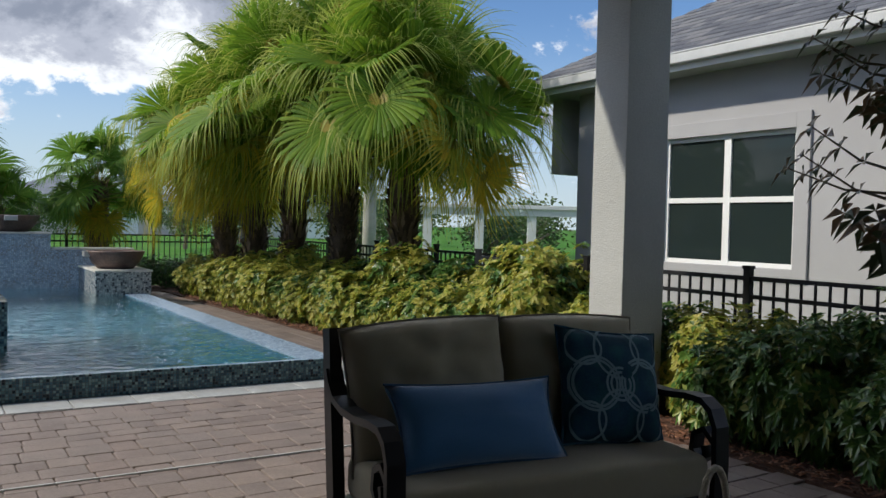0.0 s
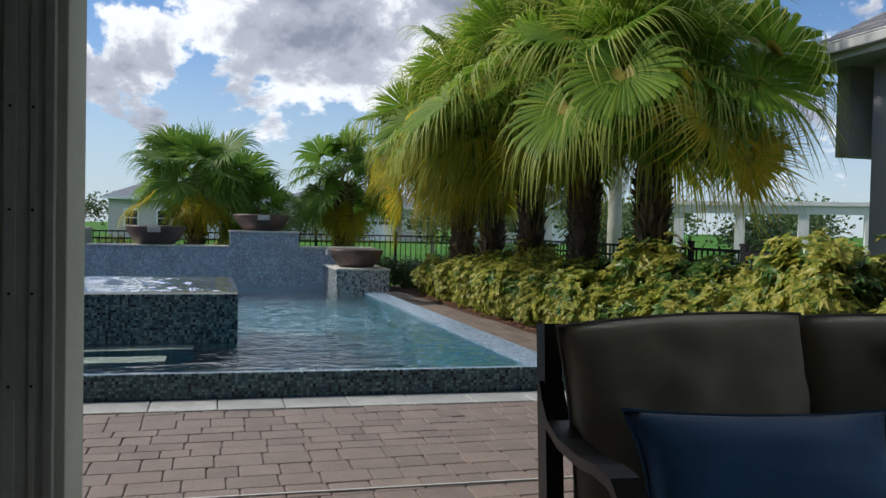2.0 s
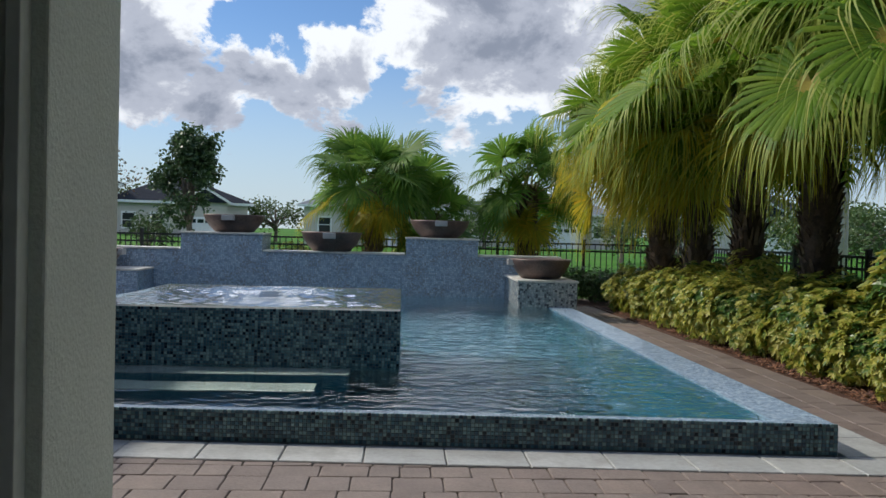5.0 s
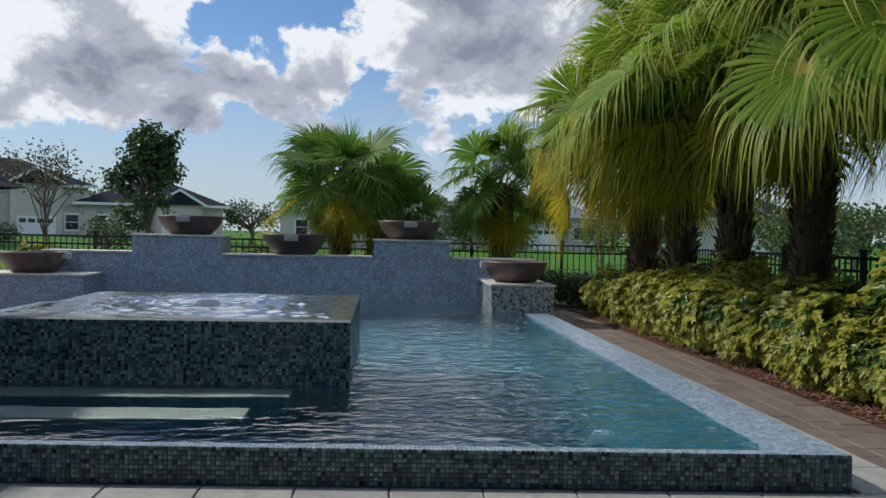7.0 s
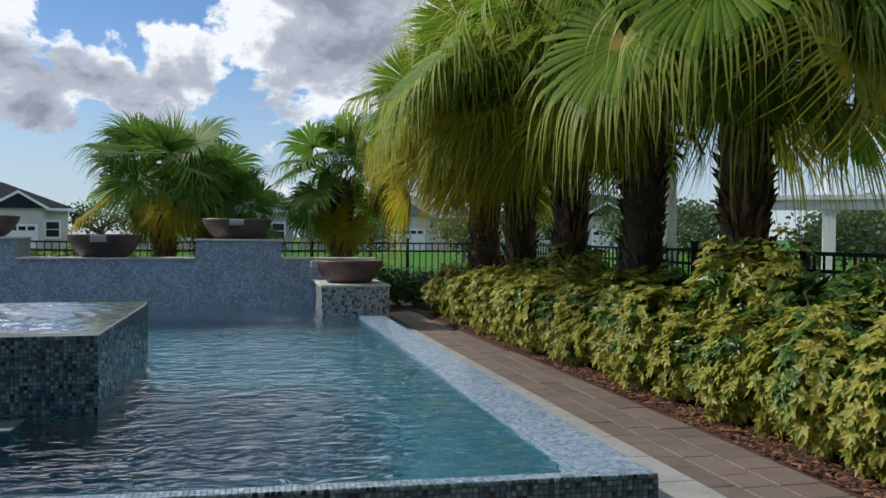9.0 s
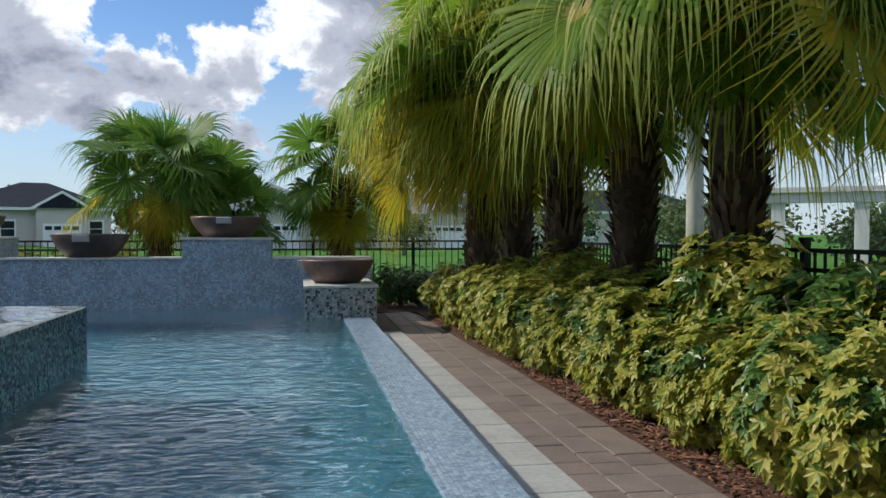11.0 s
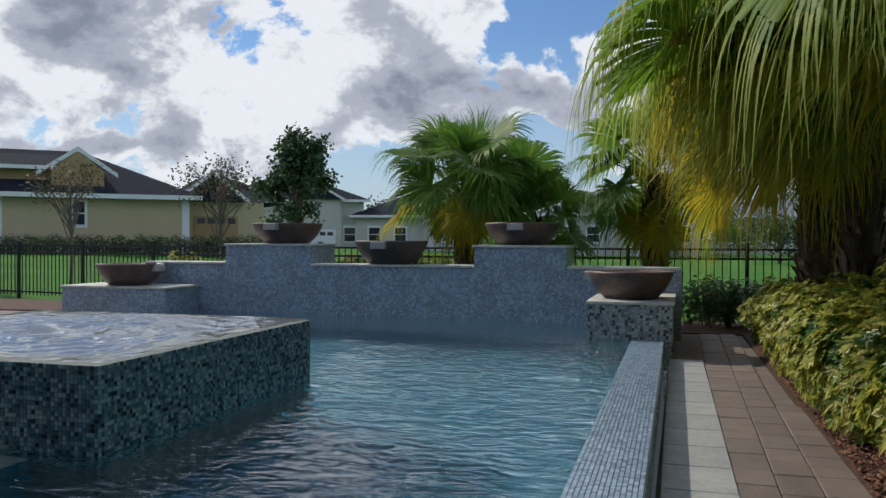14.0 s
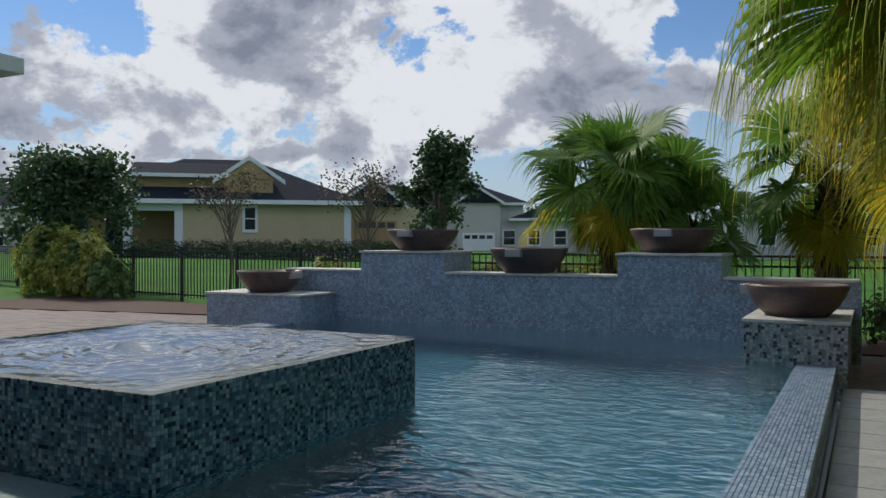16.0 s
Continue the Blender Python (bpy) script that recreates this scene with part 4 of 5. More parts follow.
SKIRT_Y = frond_mesh("frond", -40, 511, 0.50, 0.70, 0.35, M_FROND_Y)
OLD_LONG = frond_mesh("frond", -8, 509, 1.45, 0.80, 0.06, M_FROND_OLD, 0.5, 78)
palm(2.39, 3.02, 2.60, True, 40, 3, 0.10, low=12, extra=((LONG, 121, 2.45), (FRONT, 155, 2.5), (OLD_LONG, 183, 2.33, 42), (HANG, 268, 2.75), (LOW, 258, 2.85), (LOW, 236, 2.6), (HANG, 168, 2.7), (HANG, 200, 2.75), (LONG, 140, 2.75)))
palm(2.10, 4.30, 2.65, True, 42, 5, 0.15, low=10, extra=((OVER_GREEN, 95, 2.6), (OVER_GREEN, 82, 2.4), (HANG, 150, 2.6), (HANG, 185, 2.7), (LOW_Y, 130, 2.6)))
palm(1.90, 5.70, 2.70, True, 42, 8, 0.35, low=10, extra=((REACH, 92, 2.65), (REACH, 118, 2.4), (REACH, 100, 3.0)))
palm(1.72, 6.99, 2.65, True, 46, 11, 0.8, low=4, extra=((REACH, 85, 2.5), (LOW_Y, 112, 2.5), (LOW_Y, 70, 2.6), (LOW_Y, 150, 2.4)))
palm(1.50, 7.90, 2.45, True, 42, 12, 0.9, 0.92, low=-4, extra=((LOW_Y, 95, 2.35), (LOW_Y, 130, 2.2)))
palm(-3.07, 10.75, 1.95, False, 30, 14, 0.10, 1.12, 0.15, 4, extra=((SKIRT, 70, 1.85), (SKIRT_Y, 135, 1.9), (SKIRT_Y, 200, 1.85)))
palm(-1.95, 11.0, 1.40, False, 20, 15, 0.1, 0.80, 0.12, 4)
palm(-0.23, 10.45, 2.0, False, 24, 17, 0.15, 1.05, 0.16, 10, extra=((SKIRT, 60, 1.9), (SKIRT_Y, 150, 1.85), (SKIRT_Y, 195, 1.7)))


def whorl(verts, faces, c, axis, size, leaves, rng, broad=0.34, sag=0.3):
    """A ring of pointed leaflets round one stem tip."""
    axis = axis.normalized()
    a = axis.cross(Vector((0.3, 0.9, 0.2))).normalized()
    b = axis.cross(a)
    w0 = rng.uniform(0, 6.28)
    for k in range(leaves):
        w = w0 + 6.283 * k / leaves + rng.uniform(-0.25, 0.25)
        o = a * math.cos(w) + b * math.sin(w)
        ln = size * rng.uniform(0.75, 1.15)
        d = (o + axis * rng.uniform(0.1, 0.6)).normalized()
        s = d.cross(axis).normalized() * (ln * broad * 0.5)
        dr = Vector((0, 0, -sag * ln))
        q = len(verts)
        up = axis * (0.05 * ln)
        verts += [tuple(c), tuple(c + d * ln * 0.45 + s + dr * 0.15 + up), tuple(c + d * ln + dr), tuple(c + d * ln * 0.45 - s + dr * 0.15 + up), tuple(c + d * ln * 0.5 + dr * 0.25 - up * 0.6)]
        faces += [(q, q + 1, q + 4), (q + 1, q + 2, q + 4), (q + 2, q + 3, q + 4), (q + 3, q, q + 4)]


def shrub_meshes(seed, mat, count, rx, rz, size, leaves=7, broad=0.38, mixed=None):
    rng = random.Random(seed)
    verts, faces, second = [], [], []
    bm = bmesh.new()
    for k in range(count):
        a, u = rng.uniform(0, 6.283), rng.random()
        el = math.asin(max(-0.72, min(1, u * 1.74 - 0.74)))
        lump = 1 + 0.16 * math.sin(3 * a + seed) + 0.10 * math.sin(5 * el + 2 * a)
        rad = lump * (rng.uniform(0.78, 1.03) if rng.random() < 0.8 else rng.uniform(0.4, 0.8))
        n = Vector((math.cos(a) * math.cos(el), math.sin(a) * math.cos(el), math.sin(el)))
        c = Vector((n.x * rx * rad, n.y * rx * rad, 0.48 * rz + n.z * (0.52 if n.z > 0 else 0.58) * rz * rad))
        whorl(verts, faces, c, (n + Vector((rng.gauss(0, 0.3), rng.gauss(0, 0.3), 0.45))), size, leaves, rng, broad)
        # sprays of plain green leaves among the variegated ones, most of all deep in the bush
        green = mixed and noise.noise(c * 4.5 + Vector((seed, 0, 0))) + 0.9 * (0.85 - rad) + 0.25 * n.z > 0.30
        second += [1 if green else 0] * (len(faces) - len(second))
    for k in range(9):
        a = rng.uniform(0, 6.283)
        r = rng.uniform(0.2, 0.7) * rx
        tube(bm, [(0.05 * math.cos(a), 0.05 * math.sin(a), -0.03), (r * 0.5 * math.cos(a), r * 0.5 * math.sin(a), 0.4 * rz), (r * math.cos(a), r * math.sin(a), 0.85 * rz)], [0.012, 0.009, 0.005], 5)
    me = bpy.data.meshes.new("foliage")
    me.from_pydata(verts, [], faces)
    me.materials.append(mat)
    if mixed:
        me.materials.append(mixed)
        me.polygons.foreach_set("material_index", second)
    st = bpy.data.meshes.new("stem")
    bm.to_mesh(st)
    bm.free()
    st.materials.append(M_BARK)
    return me, st


def shrub(meshes, x, y, z, s, sz, turn, label, group):
    t = thing("shrub", label, "shrub", group, m=pose(x, y, z, 0, 0, turn) @ Matrix.Diagonal((s, s, sz, 1)))
    for me in meshes:
        ob = new(me.name.split(".")[0], me)
        ob.parent = t


VAR = [shrub_meshes(40 + k, M_HEDGE, 980, 0.42, 0.86, 0.070, 7, 0.54, M_HEDGE_G) for k in range(4)]
GRN = [shrub_meshes(60 + k, M_HEDGE_G, 560, 0.44, 0.84, 0.10, 7, 0.46) for k in range(3)]
DRK = [shrub_meshes(80 + k, M_DARKLEAF, 420, 0.5, 0.8, 0.06, 6, 0.5) for k in range(2)]
rng = random.Random(9)
yy = -0.9
while yy < 8.9:
    for row, (xa, tall) in enumerate(((1.57, 0.92), (2.08, 1.04))):
        s = rng.uniform(0.82, 1.2)
        edge = -0.030 * yy
        high = 1.12 if -0.6 < yy < 0.5 else 1.0
        green = row == 1 and rng.random() < 0.2
        shrub((GRN[rng.randrange(3)] if green else VAR[rng.randrange(4)]), xa + edge + rng.uniform(-0.07, 0.07), yy + rng.uniform(-0.1, 0.1) + 0.25 * row, 0.0, s, s * tall * high * rng.uniform(0.9, 1.08), rng.uniform(0, 360),
              "yellow and green variegated shrub in the mulch bed", "variegated hedge")
    yy += 0.60
for k, (x, y, sc) in enumerate(((1.62, -0.82, 1.0), (1.80, -0.45, 1.05), (1.98, -0.78, 1.1), (1.66, -0.60, 0.95))):
    shrub(VAR[k], x, y, 0.0, sc, 1.36, 65 * k, "taller yellow-green variegated shrub at the head of the hedge", "variegated hedge")
yy = -5.2
while yy < -1.2:
    for xa in (1.52, 1.86):
        if xa < 1.6 and -2.75 < yy < -1.6:
            continue
        s = rng.uniform(0.75, 0.95)
        shrub(GRN[rng.randrange(3)] if yy < -1.9 and rng.random() < 0.6 else VAR[rng.randrange(4)], xa + rng.uniform(-0.06, 0.06), yy + rng.uniform(-0.1, 0.1), 0.0, s, s * rng.uniform(1.0, 1.25), rng.uniform(0, 360),
              "glossy green shrub in the mulch bed beside the fence", "green hedge")
    yy += 0.52
for k in range(9):
    shrub(DRK[k % 2], 0.45 + 0.30 * k, 10.35 + rng.uniform(-0.35, 0.35), 0.0, 0.8, 0.85 * rng.uniform(0.85, 1.1), rng.uniform(0, 360), "dark green clipped shrub before the fence", "dark hedge")

bed = thing("mulch_bed", "planting bed of red-brown bark mulch", "mulch", kind="structure")
bm = bmesh.new()
prism(bm, [(1.03, -9.0), (2.9, -9.0), (2.9, 11.2), (0.05, 11.2), (0.05, 9.62), (0.87, 9.62), (1.03, 0.0)], -0.1, -0.004)
prism(bm, [(-16.5, 8.62), (-9.5, 10.02), (-7.5, 8.92), (-7.5, 9.6), (-9.2, 11.6), (-16.5, 11.9)], -0.1, 0.0)
prism(bm, [(-7.4, 9.6), (0.04, 9.6), (0.04, 11.2), (-7.4, 11.2)], -0.1, -0.004)
part("soil", bm, M_MULCH, bed)
verts, faces = [], []
for k in range(5200):
    y = rng.uniform(-5, 9.4)
    x = 1.0 - 0.012 * max(0, y) + abs(rng.gauss(0, 0.22)) + 0.03
    ln, w, a, tl = rng.uniform(0.02, 0.055), rng.uniform(0.005, 0.013), rng.uniform(0, 6.283), rng.uniform(-0.4, 0.4)
    u, v = Vector((math.cos(a), math.sin(a), tl)) * ln * 0.5, Vector((-math.sin(a), math.cos(a), rng.uniform(-0.3, 0.3))) * w
    c = Vector((x, y, 0.004 + rng.uniform(0, 0.02)))
    q = len(verts)
    n = Vector((0, 0, 0.006))
    verts += [tuple(c - u - v), tuple(c + u - v * 0.6), tuple(c + u + v * 0.7), tuple(c - u + v), tuple(c + n)]
    faces += [(q, q + 1, q + 4), (q + 1, q + 2, q + 4), (q + 2, q + 3, q + 4), (q + 3, q, q + 4)]
mesh_of("bark_chips", verts, faces, M_CHIP, bed)["kind"] = "stuff"


def tree(name, label, x, y, h, rx, rz, mat, count, leaf, seed, trunk=0.05, sparse=0.0, bark=None, zc=None, category="tree", group=""):
    """A tapered trunk with forking limbs, and a ragged crown of small leaves in clumps."""
    rng = random.Random(seed)
    z0 = max(0, rise(x, y))
    t = thing(name, label, category, group, m=pose(x, y, z0))
    bm = bmesh.new()
    zc = zc or h - rz
    tube(bm, [(0, 0, -0.1), (0.04, 0.02, zc * 0.4), (-0.03, 0.05, zc * 0.8), (0.02, 0, h - rz * 0.4)], [trunk * 1.3, trunk, trunk * 0.75, trunk * 0.25], 8)
    tips = []
    for k in range(16 if not sparse else 22):
        a, st = rng.uniform(0, 6.283), zc * rng.uniform(0.45, 1.0)
        e = rng.uniform(0.1, 1.2)
        n = Vector((math.cos(a) * math.cos(e) * rx, math.sin(a) * math.cos(e) * rx, math.sin(e) * rz)) * rng.uniform(0.65, 1.0)
        tip = Vector((0, 0, zc)) + n
        mid = (Vector((0, 0, st)) + tip) * 0.5 + Vector((0, 0, 0.1 * rz))
        tube(bm, [(0, 0, st), mid, tip], [trunk * 0.5, trunk * 0.3, trunk * 0.1], 5)
        tips.append(tip)
        tips.append(mid.lerp(tip, 0.5))
    part("trunk", bm, bark or M_BARK, t)
    verts, faces = [], []
    clumps = [(Vector((0, 0, zc)) + Vector((rng.gauss(0, 0.5) * rx, rng.gauss(0, 0.5) * rx, rng.uniform(-0.8, 0.95) * rz)) * 0.95) for k in range(20)] if not sparse else []
    clumps = [c for c in clumps if ((c.x / rx) ** 2 + (c.y / rx) ** 2 + ((c.z - zc) / rz) ** 2) < 1.0 - 0.35 * max(0, (c.z - zc) / rz)] + tips
    for k in range(count):
        c = rng.choice(clumps) + Vector([max(-1.5, min(1.5, rng.gauss(0, 1))) for _ in range(3)]) * (rng.choice((0.10, 0.15, 0.2)) * rx)
        d = Vector((rng.gauss(0, 1), rng.gauss(0, 1), rng.gauss(0, 0.7))).normalized()
        s = d.cross(Vector((rng.gauss(0, 1), rng.gauss(0, 1), rng.gauss(0, 1)))).normalized() * leaf * 0.3
        q = len(verts)
        verts += [tuple(c), tuple(c + d * leaf * 0.5 + s), tuple(c + d * leaf), tuple(c + d * leaf * 0.5 - s)]
        faces += [(q, q + 1, q + 2, q + 3)]
    ob = mesh_of("crown", verts, faces, mat, t)
    return t


tree("tree", "dark green young oak with a ragged crown beyond the wall", -7.05, 12.96, 3.3, 0.70, 1.2, M_TREE_LEAF, 7500, 0.10, 21, 0.06, zc=2.1)
tree("tree", "sparse young crape myrtle with rusty leaves", -9.6, 14.3, 3.0, 1.0, 0.85, M_TREE_RUST, 900, 0.08, 22, 0.035, 1.0)
tree("tree", "sparse young crape myrtle with rusty leaves", -13.2, 13.9, 3.0, 0.9, 0.85, M_TREE_RUST, 700, 0.08, 25, 0.035, 1.0)
tree("tree", "dense dark green tree beyond the lawn", -18.3, 13.6, 3.7, 1.7, 1.6, M_TREE_LEAF, 15000, 0.15, 23, 0.09)
for k, (x, y, h, r) in enumerate(((-16.0, 12.1, 1.25, 0.8), (-17.3, 12.3, 1.35, 0.9), (-15.0, 12.0, 0.8, 0.5))):
    shrub(VAR[k] if k < 2 else GRN[0], x, y, 0, r * 2.0, h * 1.4, 40 * k, "yellow-green shrub before the fence", "fence shrubs")
for k, (x, y) in enumerate(((-8.6, 11.6), (-4.6, 11.9), (-3.9, 11.9), (-5.4, 11.9), (-6.2, 11.9), (-2.4, 11.9))):
    shrub(VAR[k % 4], x, y, 0, 1.1, 1.05, 70 * k, "yellow-green shrub before the fence", "fence shrubs")
# far trees on the right and across the field
for k, (x, y, h, r) in enumerate(((11, 13, 1.7, 1.3), (14.5, 15, 2.0, 1.6), (9.5, 18, 1.7, 1.3), (13, 26, 2.3, 1.8), (18, 30, 2.6, 2.2), (8, 34, 2.1, 1.8), (23, 26, 2.8, 2.4), (5, 44, 2.2, 2.0), (15, 46, 3.0, 2.6), (27, 44, 3.4, 3.0),
                                  (-2, 66, 3.0, 3), (4, 60, 2.6, 2.4), (-14, 70, 3.6, 3), (-26, 70, 4.0, 3.5), (20, 74, 4.0, 3.6), (-9, 78, 3.8, 3.5), (33, 60, 4.2, 3.6), (12, 90, 4.4, 4.0), (2, 92, 4.4, 4.0), (-8.6, 15.2, 1.55, 0.75))):
    tree("tree", "hazy green tree across the field", x, y, h, r, h * 0.42, M_FAR_LEAF, 1500, 0.10 * r, 100 + k, 0.05 * r, group="far trees")
t = thing("royal_palm", "tall palm with a smooth pale grey trunk behind the fence", "palm tree", m=pose(7.57, 13.8, 0))
bm = bmesh.new()
tube(bm, [(0, 0, -0.1), (0, 0, 1.5), (0, 0, 3.2), (0, 0, 5.0)], [0.20, 0.19, 0.17, 0.13], 12)
part("trunk", bm, M_PALE_BARK, t, smooth=True)
for i in range(16):
    ob = new("frond", FRONDS[True, (38, 54, 22, 8)[i % 4], i % 2, False])
    ob.parent, ob.matrix_local = t, Matrix.Translation((0, 0, 4.9)) @ Matrix.Rotation(2.4 * i, 4, "Z")

# white pergola behind the fence
perg = thing("pergola", "white painted timber pergola behind the fence", "pergola")
d = Vector((0.82, -0.57, 0))
o = Vector((7.75, 8.7, 0))
ang = math.atan2(d.y, d.x)
for k in range(-1, 3):
    c = o + d * (1.21 * k)
    ob = boxed("post", (-0.10, -0.10, -0.1, 0.10, 0.10, 1.68), M_WHITE, perg, "", 0.005)
    ob.matrix_local = Matrix.Translation(c) @ Matrix.Rotation(ang, 4, "Z")
for dims in ((-1.5, -0.13, 1.68, 4.0, 0.13, 1.84), (-1.6, -0.17, 1.84, 4.1, 0.17, 1.93)):
    ob = boxed("beam", dims, M_WHITE, perg, "", 0.005)
    ob.matrix_local = Matrix.Translation(o) @ Matrix.Rotation(ang, 4, "Z")

# magnolia beside the patio, its branches hanging into the view
t = thing("magnolia", "young magnolia with dark bronze-green leaves on thin branches", "tree", m=pose(1.30, -4.32, 0))
rng = random.Random(77)
bm = bmesh.new()
tube(bm, [(0, 0, -0.1), (0.02, 0, 0.9), (-0.02, 0.03, 1.9), (0, 0, 3.0)], [0.035, 0.03, 0.022, 0.008], 7)
part("trunk", bm, M_BARK, t)
verts, faces = [], []
for k in range(36):
    a, z = rng.uniform(0, 6.283), rng.uniform(0.95, 2.9)
    ln = rng.uniform(0.35, 0.75) * (1.15 - 0.25 * (z - 1))
    p0 = Vector((0, 0, z))
    p2 = p0 + Vector((math.cos(a) * ln, math.sin(a) * ln, rng.uniform(0.05, 0.3)))
    p1 = p0.lerp(p2, 0.5) + Vector((0, 0, -0.05))
    bm = bmesh.new()
    tube(bm, [p0, p1, p2], [0.010, 0.007, 0.004], 5)
    part("branch", bm, M_BARK, t)
    for f in (0.45, 0.7, 0.85, 1.0):
        c = p1.lerp(p2, max(0, f * 2 - 1)) if f > 0.5 else p0.lerp(p1, f * 2)
        whorl(verts, faces, c, (p2 - p0) + Vector((0, 0, 0.2)), 0.125, 4, rng, 0.50, 0.5)
mesh_of("leaves", verts, faces, M_MAGNOLIA, t)


# ---- houses across the lawn ----
def gable(bm, x0, x1, y0, y1, z0, rise_z, along="x", over=0.35):
    """A solid gabled roof over a rectangle, its ridge along x or y."""
    x0, x1, y0, y1 = x0 - over, x1 + over, y0 - over, y1 + over
    if along == "x":
        ym = (y0 + y1) / 2
        v = [bm.verts.new(c) for c in ((x0, y0, z0), (x1, y0, z0), (x1, y1, z0), (x0, y1, z0), (x0, ym, z0 + rise_z), (x1, ym, z0 + rise_z))]
        fs = ((0, 1, 5, 4), (2, 3, 4, 5), (3, 0, 4), (1, 2, 5), (3, 2, 1, 0))
    else:
        xm = (x0 + x1) / 2
        v = [bm.verts.new(c) for c in ((x0, y0, z0), (x1, y0, z0), (x1, y1, z0), (x0, y1, z0), (xm, y0, z0 + rise_z), (xm, y1, z0 + rise_z))]
        fs = ((1, 2, 5, 4), (3, 0, 4, 5), (0, 1, 4), (2, 3, 5), (3, 2, 1, 0))
    for f in fs:
        bm.faces.new([v[i] for i in f])


def hip(bm, x0, x1, y0, y1, z0, rise_z, over=0.5):
    x0, x1, y0, y1 = x0 - over, x1 + over, y0 - over, y1 + over
    r, ym = (y1 - y0) / 2, (y0 + y1) / 2
    v = [bm.verts.new(c) for c in ((x0, y0, z0), (x1, y0, z0), (x1, y1, z0), (x0, y1, z0), (x0 + r, ym, z0 + rise_z), (x1 - r, ym, z0 + rise_z))]
    for f in ((0, 1, 5, 4), (2, 3, 4, 5), (3, 0, 4), (1, 2, 5), (3, 2, 1, 0)):
        bm.faces.new([v[i] for i in f])


def rake(bm, xm, y, z0, half, rise_z, w=0.22):
    """White boards along a gable's two slopes."""
    for s in (-1, 1):
        a, b = Vector((xm + s * half, y, z0)), Vector((xm, y, z0 + rise_z))
        n = Vector((0, -0.06, 0))
        v = [bm.verts.new(c) for c in (a + n, b + n, b + n - Vector((0, 0, w)), a + n - Vector((0, 0, w)), a, b, b - Vector((0, 0, w)), a - Vector((0, 0, w)))]
        for f in ((0, 1, 2, 3), (7, 6, 5, 4), (0, 4, 5, 1), (3, 2, 6, 7)):
            bm.faces.new([v[i] for i in f])


def small_window(parent, x, z, w, h, y, bars=1):
    f = boxed("window", (x - w / 2 - 0.13, y - 0.06, z - 0.13, x + w / 2 + 0.13, y, z + h + 0.13), M_WHITE, parent, "", 0.01)
    for k in range(bars + 1):
        boxed("pane", (x - w / 2, y - 0.075, z + k * h / (bars + 1) + 0.03, x + w / 2, y - 0.062, z + (k + 1) * h / (bars + 1) - 0.03), M_GLASS_DARK, f)


B = 0.5
tan = thing("neighbour_house", "tan stucco bungalow with a dark hipped roof and white trim", "house", m=pose(-27.8, 30.9, B, 0, 0, 41.5))
boxed("wall", (-3.0, 0, -0.6, 5.3, 10, 2.65), M_TAN, tan)
boxed("porch_wall", (-8.0, 2.2, -0.6, -3.0, 10, 2.65), M_TAN2, tan)
boxed("garage_wall", (5.3, 1.2, -0.6, 9.4, 9, 2.65), M_TAN, tan)
for x in (-7.7, -5.6, -3.2):
    c = boxed("porch_column", (x - 0.2, 0.0, -0.5, x + 0.2, 0.4, 2.4), M_WHITE, tan, "", 0.01)
boxed("porch_beam", (-8.1, -0.02, 2.3, -3.0, 0.42, 2.66), M_WHITE, tan)
boxed("front_door", (-6.9, 2.12, -0.2, -6.0, 2.2, 2.0), M_ROOF_FAR, tan, "dark blue front door")
boxed("corner_trim", (5.0, -0.05, -0.5, 5.35, -0.001, 2.6), M_WHITE, tan)
boxed("base_trim", (-3.0, -0.06, -0.5, 5.0, -0.001, 0.25), M_CREAM, tan)
bm = bmesh.new()
hip(bm, -8.3, 5.4, 0, 10, 2.86, 2.5)
part("roof", bm, M_ROOF_FAR, tan)
boxed("fascia", (-8.82, -0.55, 2.64, 5.92, -0.45, 2.86), M_WHITE, tan)
bm = bmesh.new()
box(bm, -5.3, 1.0, 2.9, 0.6, 6, 4.15)
part("dormer_wall", bm, M_TAN2, tan)
bm = bmesh.new()
gable(bm, -5.3, 0.6, 1.0, 6, 4.15, 0.85, "x", 0.4)
part("dormer_roof", bm, M_ROOF_FAR, tan)
boxed("dormer_fascia", (-5.75, 0.50, 4.02, 0.9, 0.60, 4.20), M_WHITE, tan)
bm = bmesh.new()
box(bm, -0.95, 0.4, 3.0, 1.4, 2.0, 4.0)
gable(bm, -0.95, 1.4, 0.4, 3.5, 3.95, 0.95, "y", 0.05)
part("gable_wall", bm, M_TAN2, tan)
bm = bmesh.new()
rake(bm, 0.22, 0.30, 3.9, 1.8, 1.25)
rake(bm, 6.6, 0.55, 2.75, 1.9, 1.5)
part("rake_board", bm, M_WHITE, tan)
bm = bmesh.new()
gable(bm, 5.2, 8.0, 0.9, 9, 2.70, 1.45, "y", 0.4)
hip(bm, 5.3, 10.6, 2.2, 9, 2.68, 1.5, 0.5)
part("garage_roof", bm, M_ROOF_FAR, tan)
small_window(tan, 0.25, 1.35, 0.5, 1.15, 0.0)
g = boxed("garage_door", (5.75, 1.10, -0.4, 8.0, 1.2, 1.9), M_TAN2, tan)
for k in range(4):
    boxed("pane", (5.9 + 0.52 * k, 1.085, 1.5, 6.3 + 0.52 * k, 1.098, 1.8), M_GLASS_DARK, g)
# clipped hedge along its front
for k in range(20):
    shrub(DRK[k % 2], -27.8 + (-8 + 0.9 * k) * 0.749 + 1.6 * 0.663, 30.9 + (-8 + 0.9 * k) * 0.663 - 1.6 * 0.749, B - 0.05, 1.25, 1.15, 50 * k, "dark clipped shrub along the house front", "house hedge")


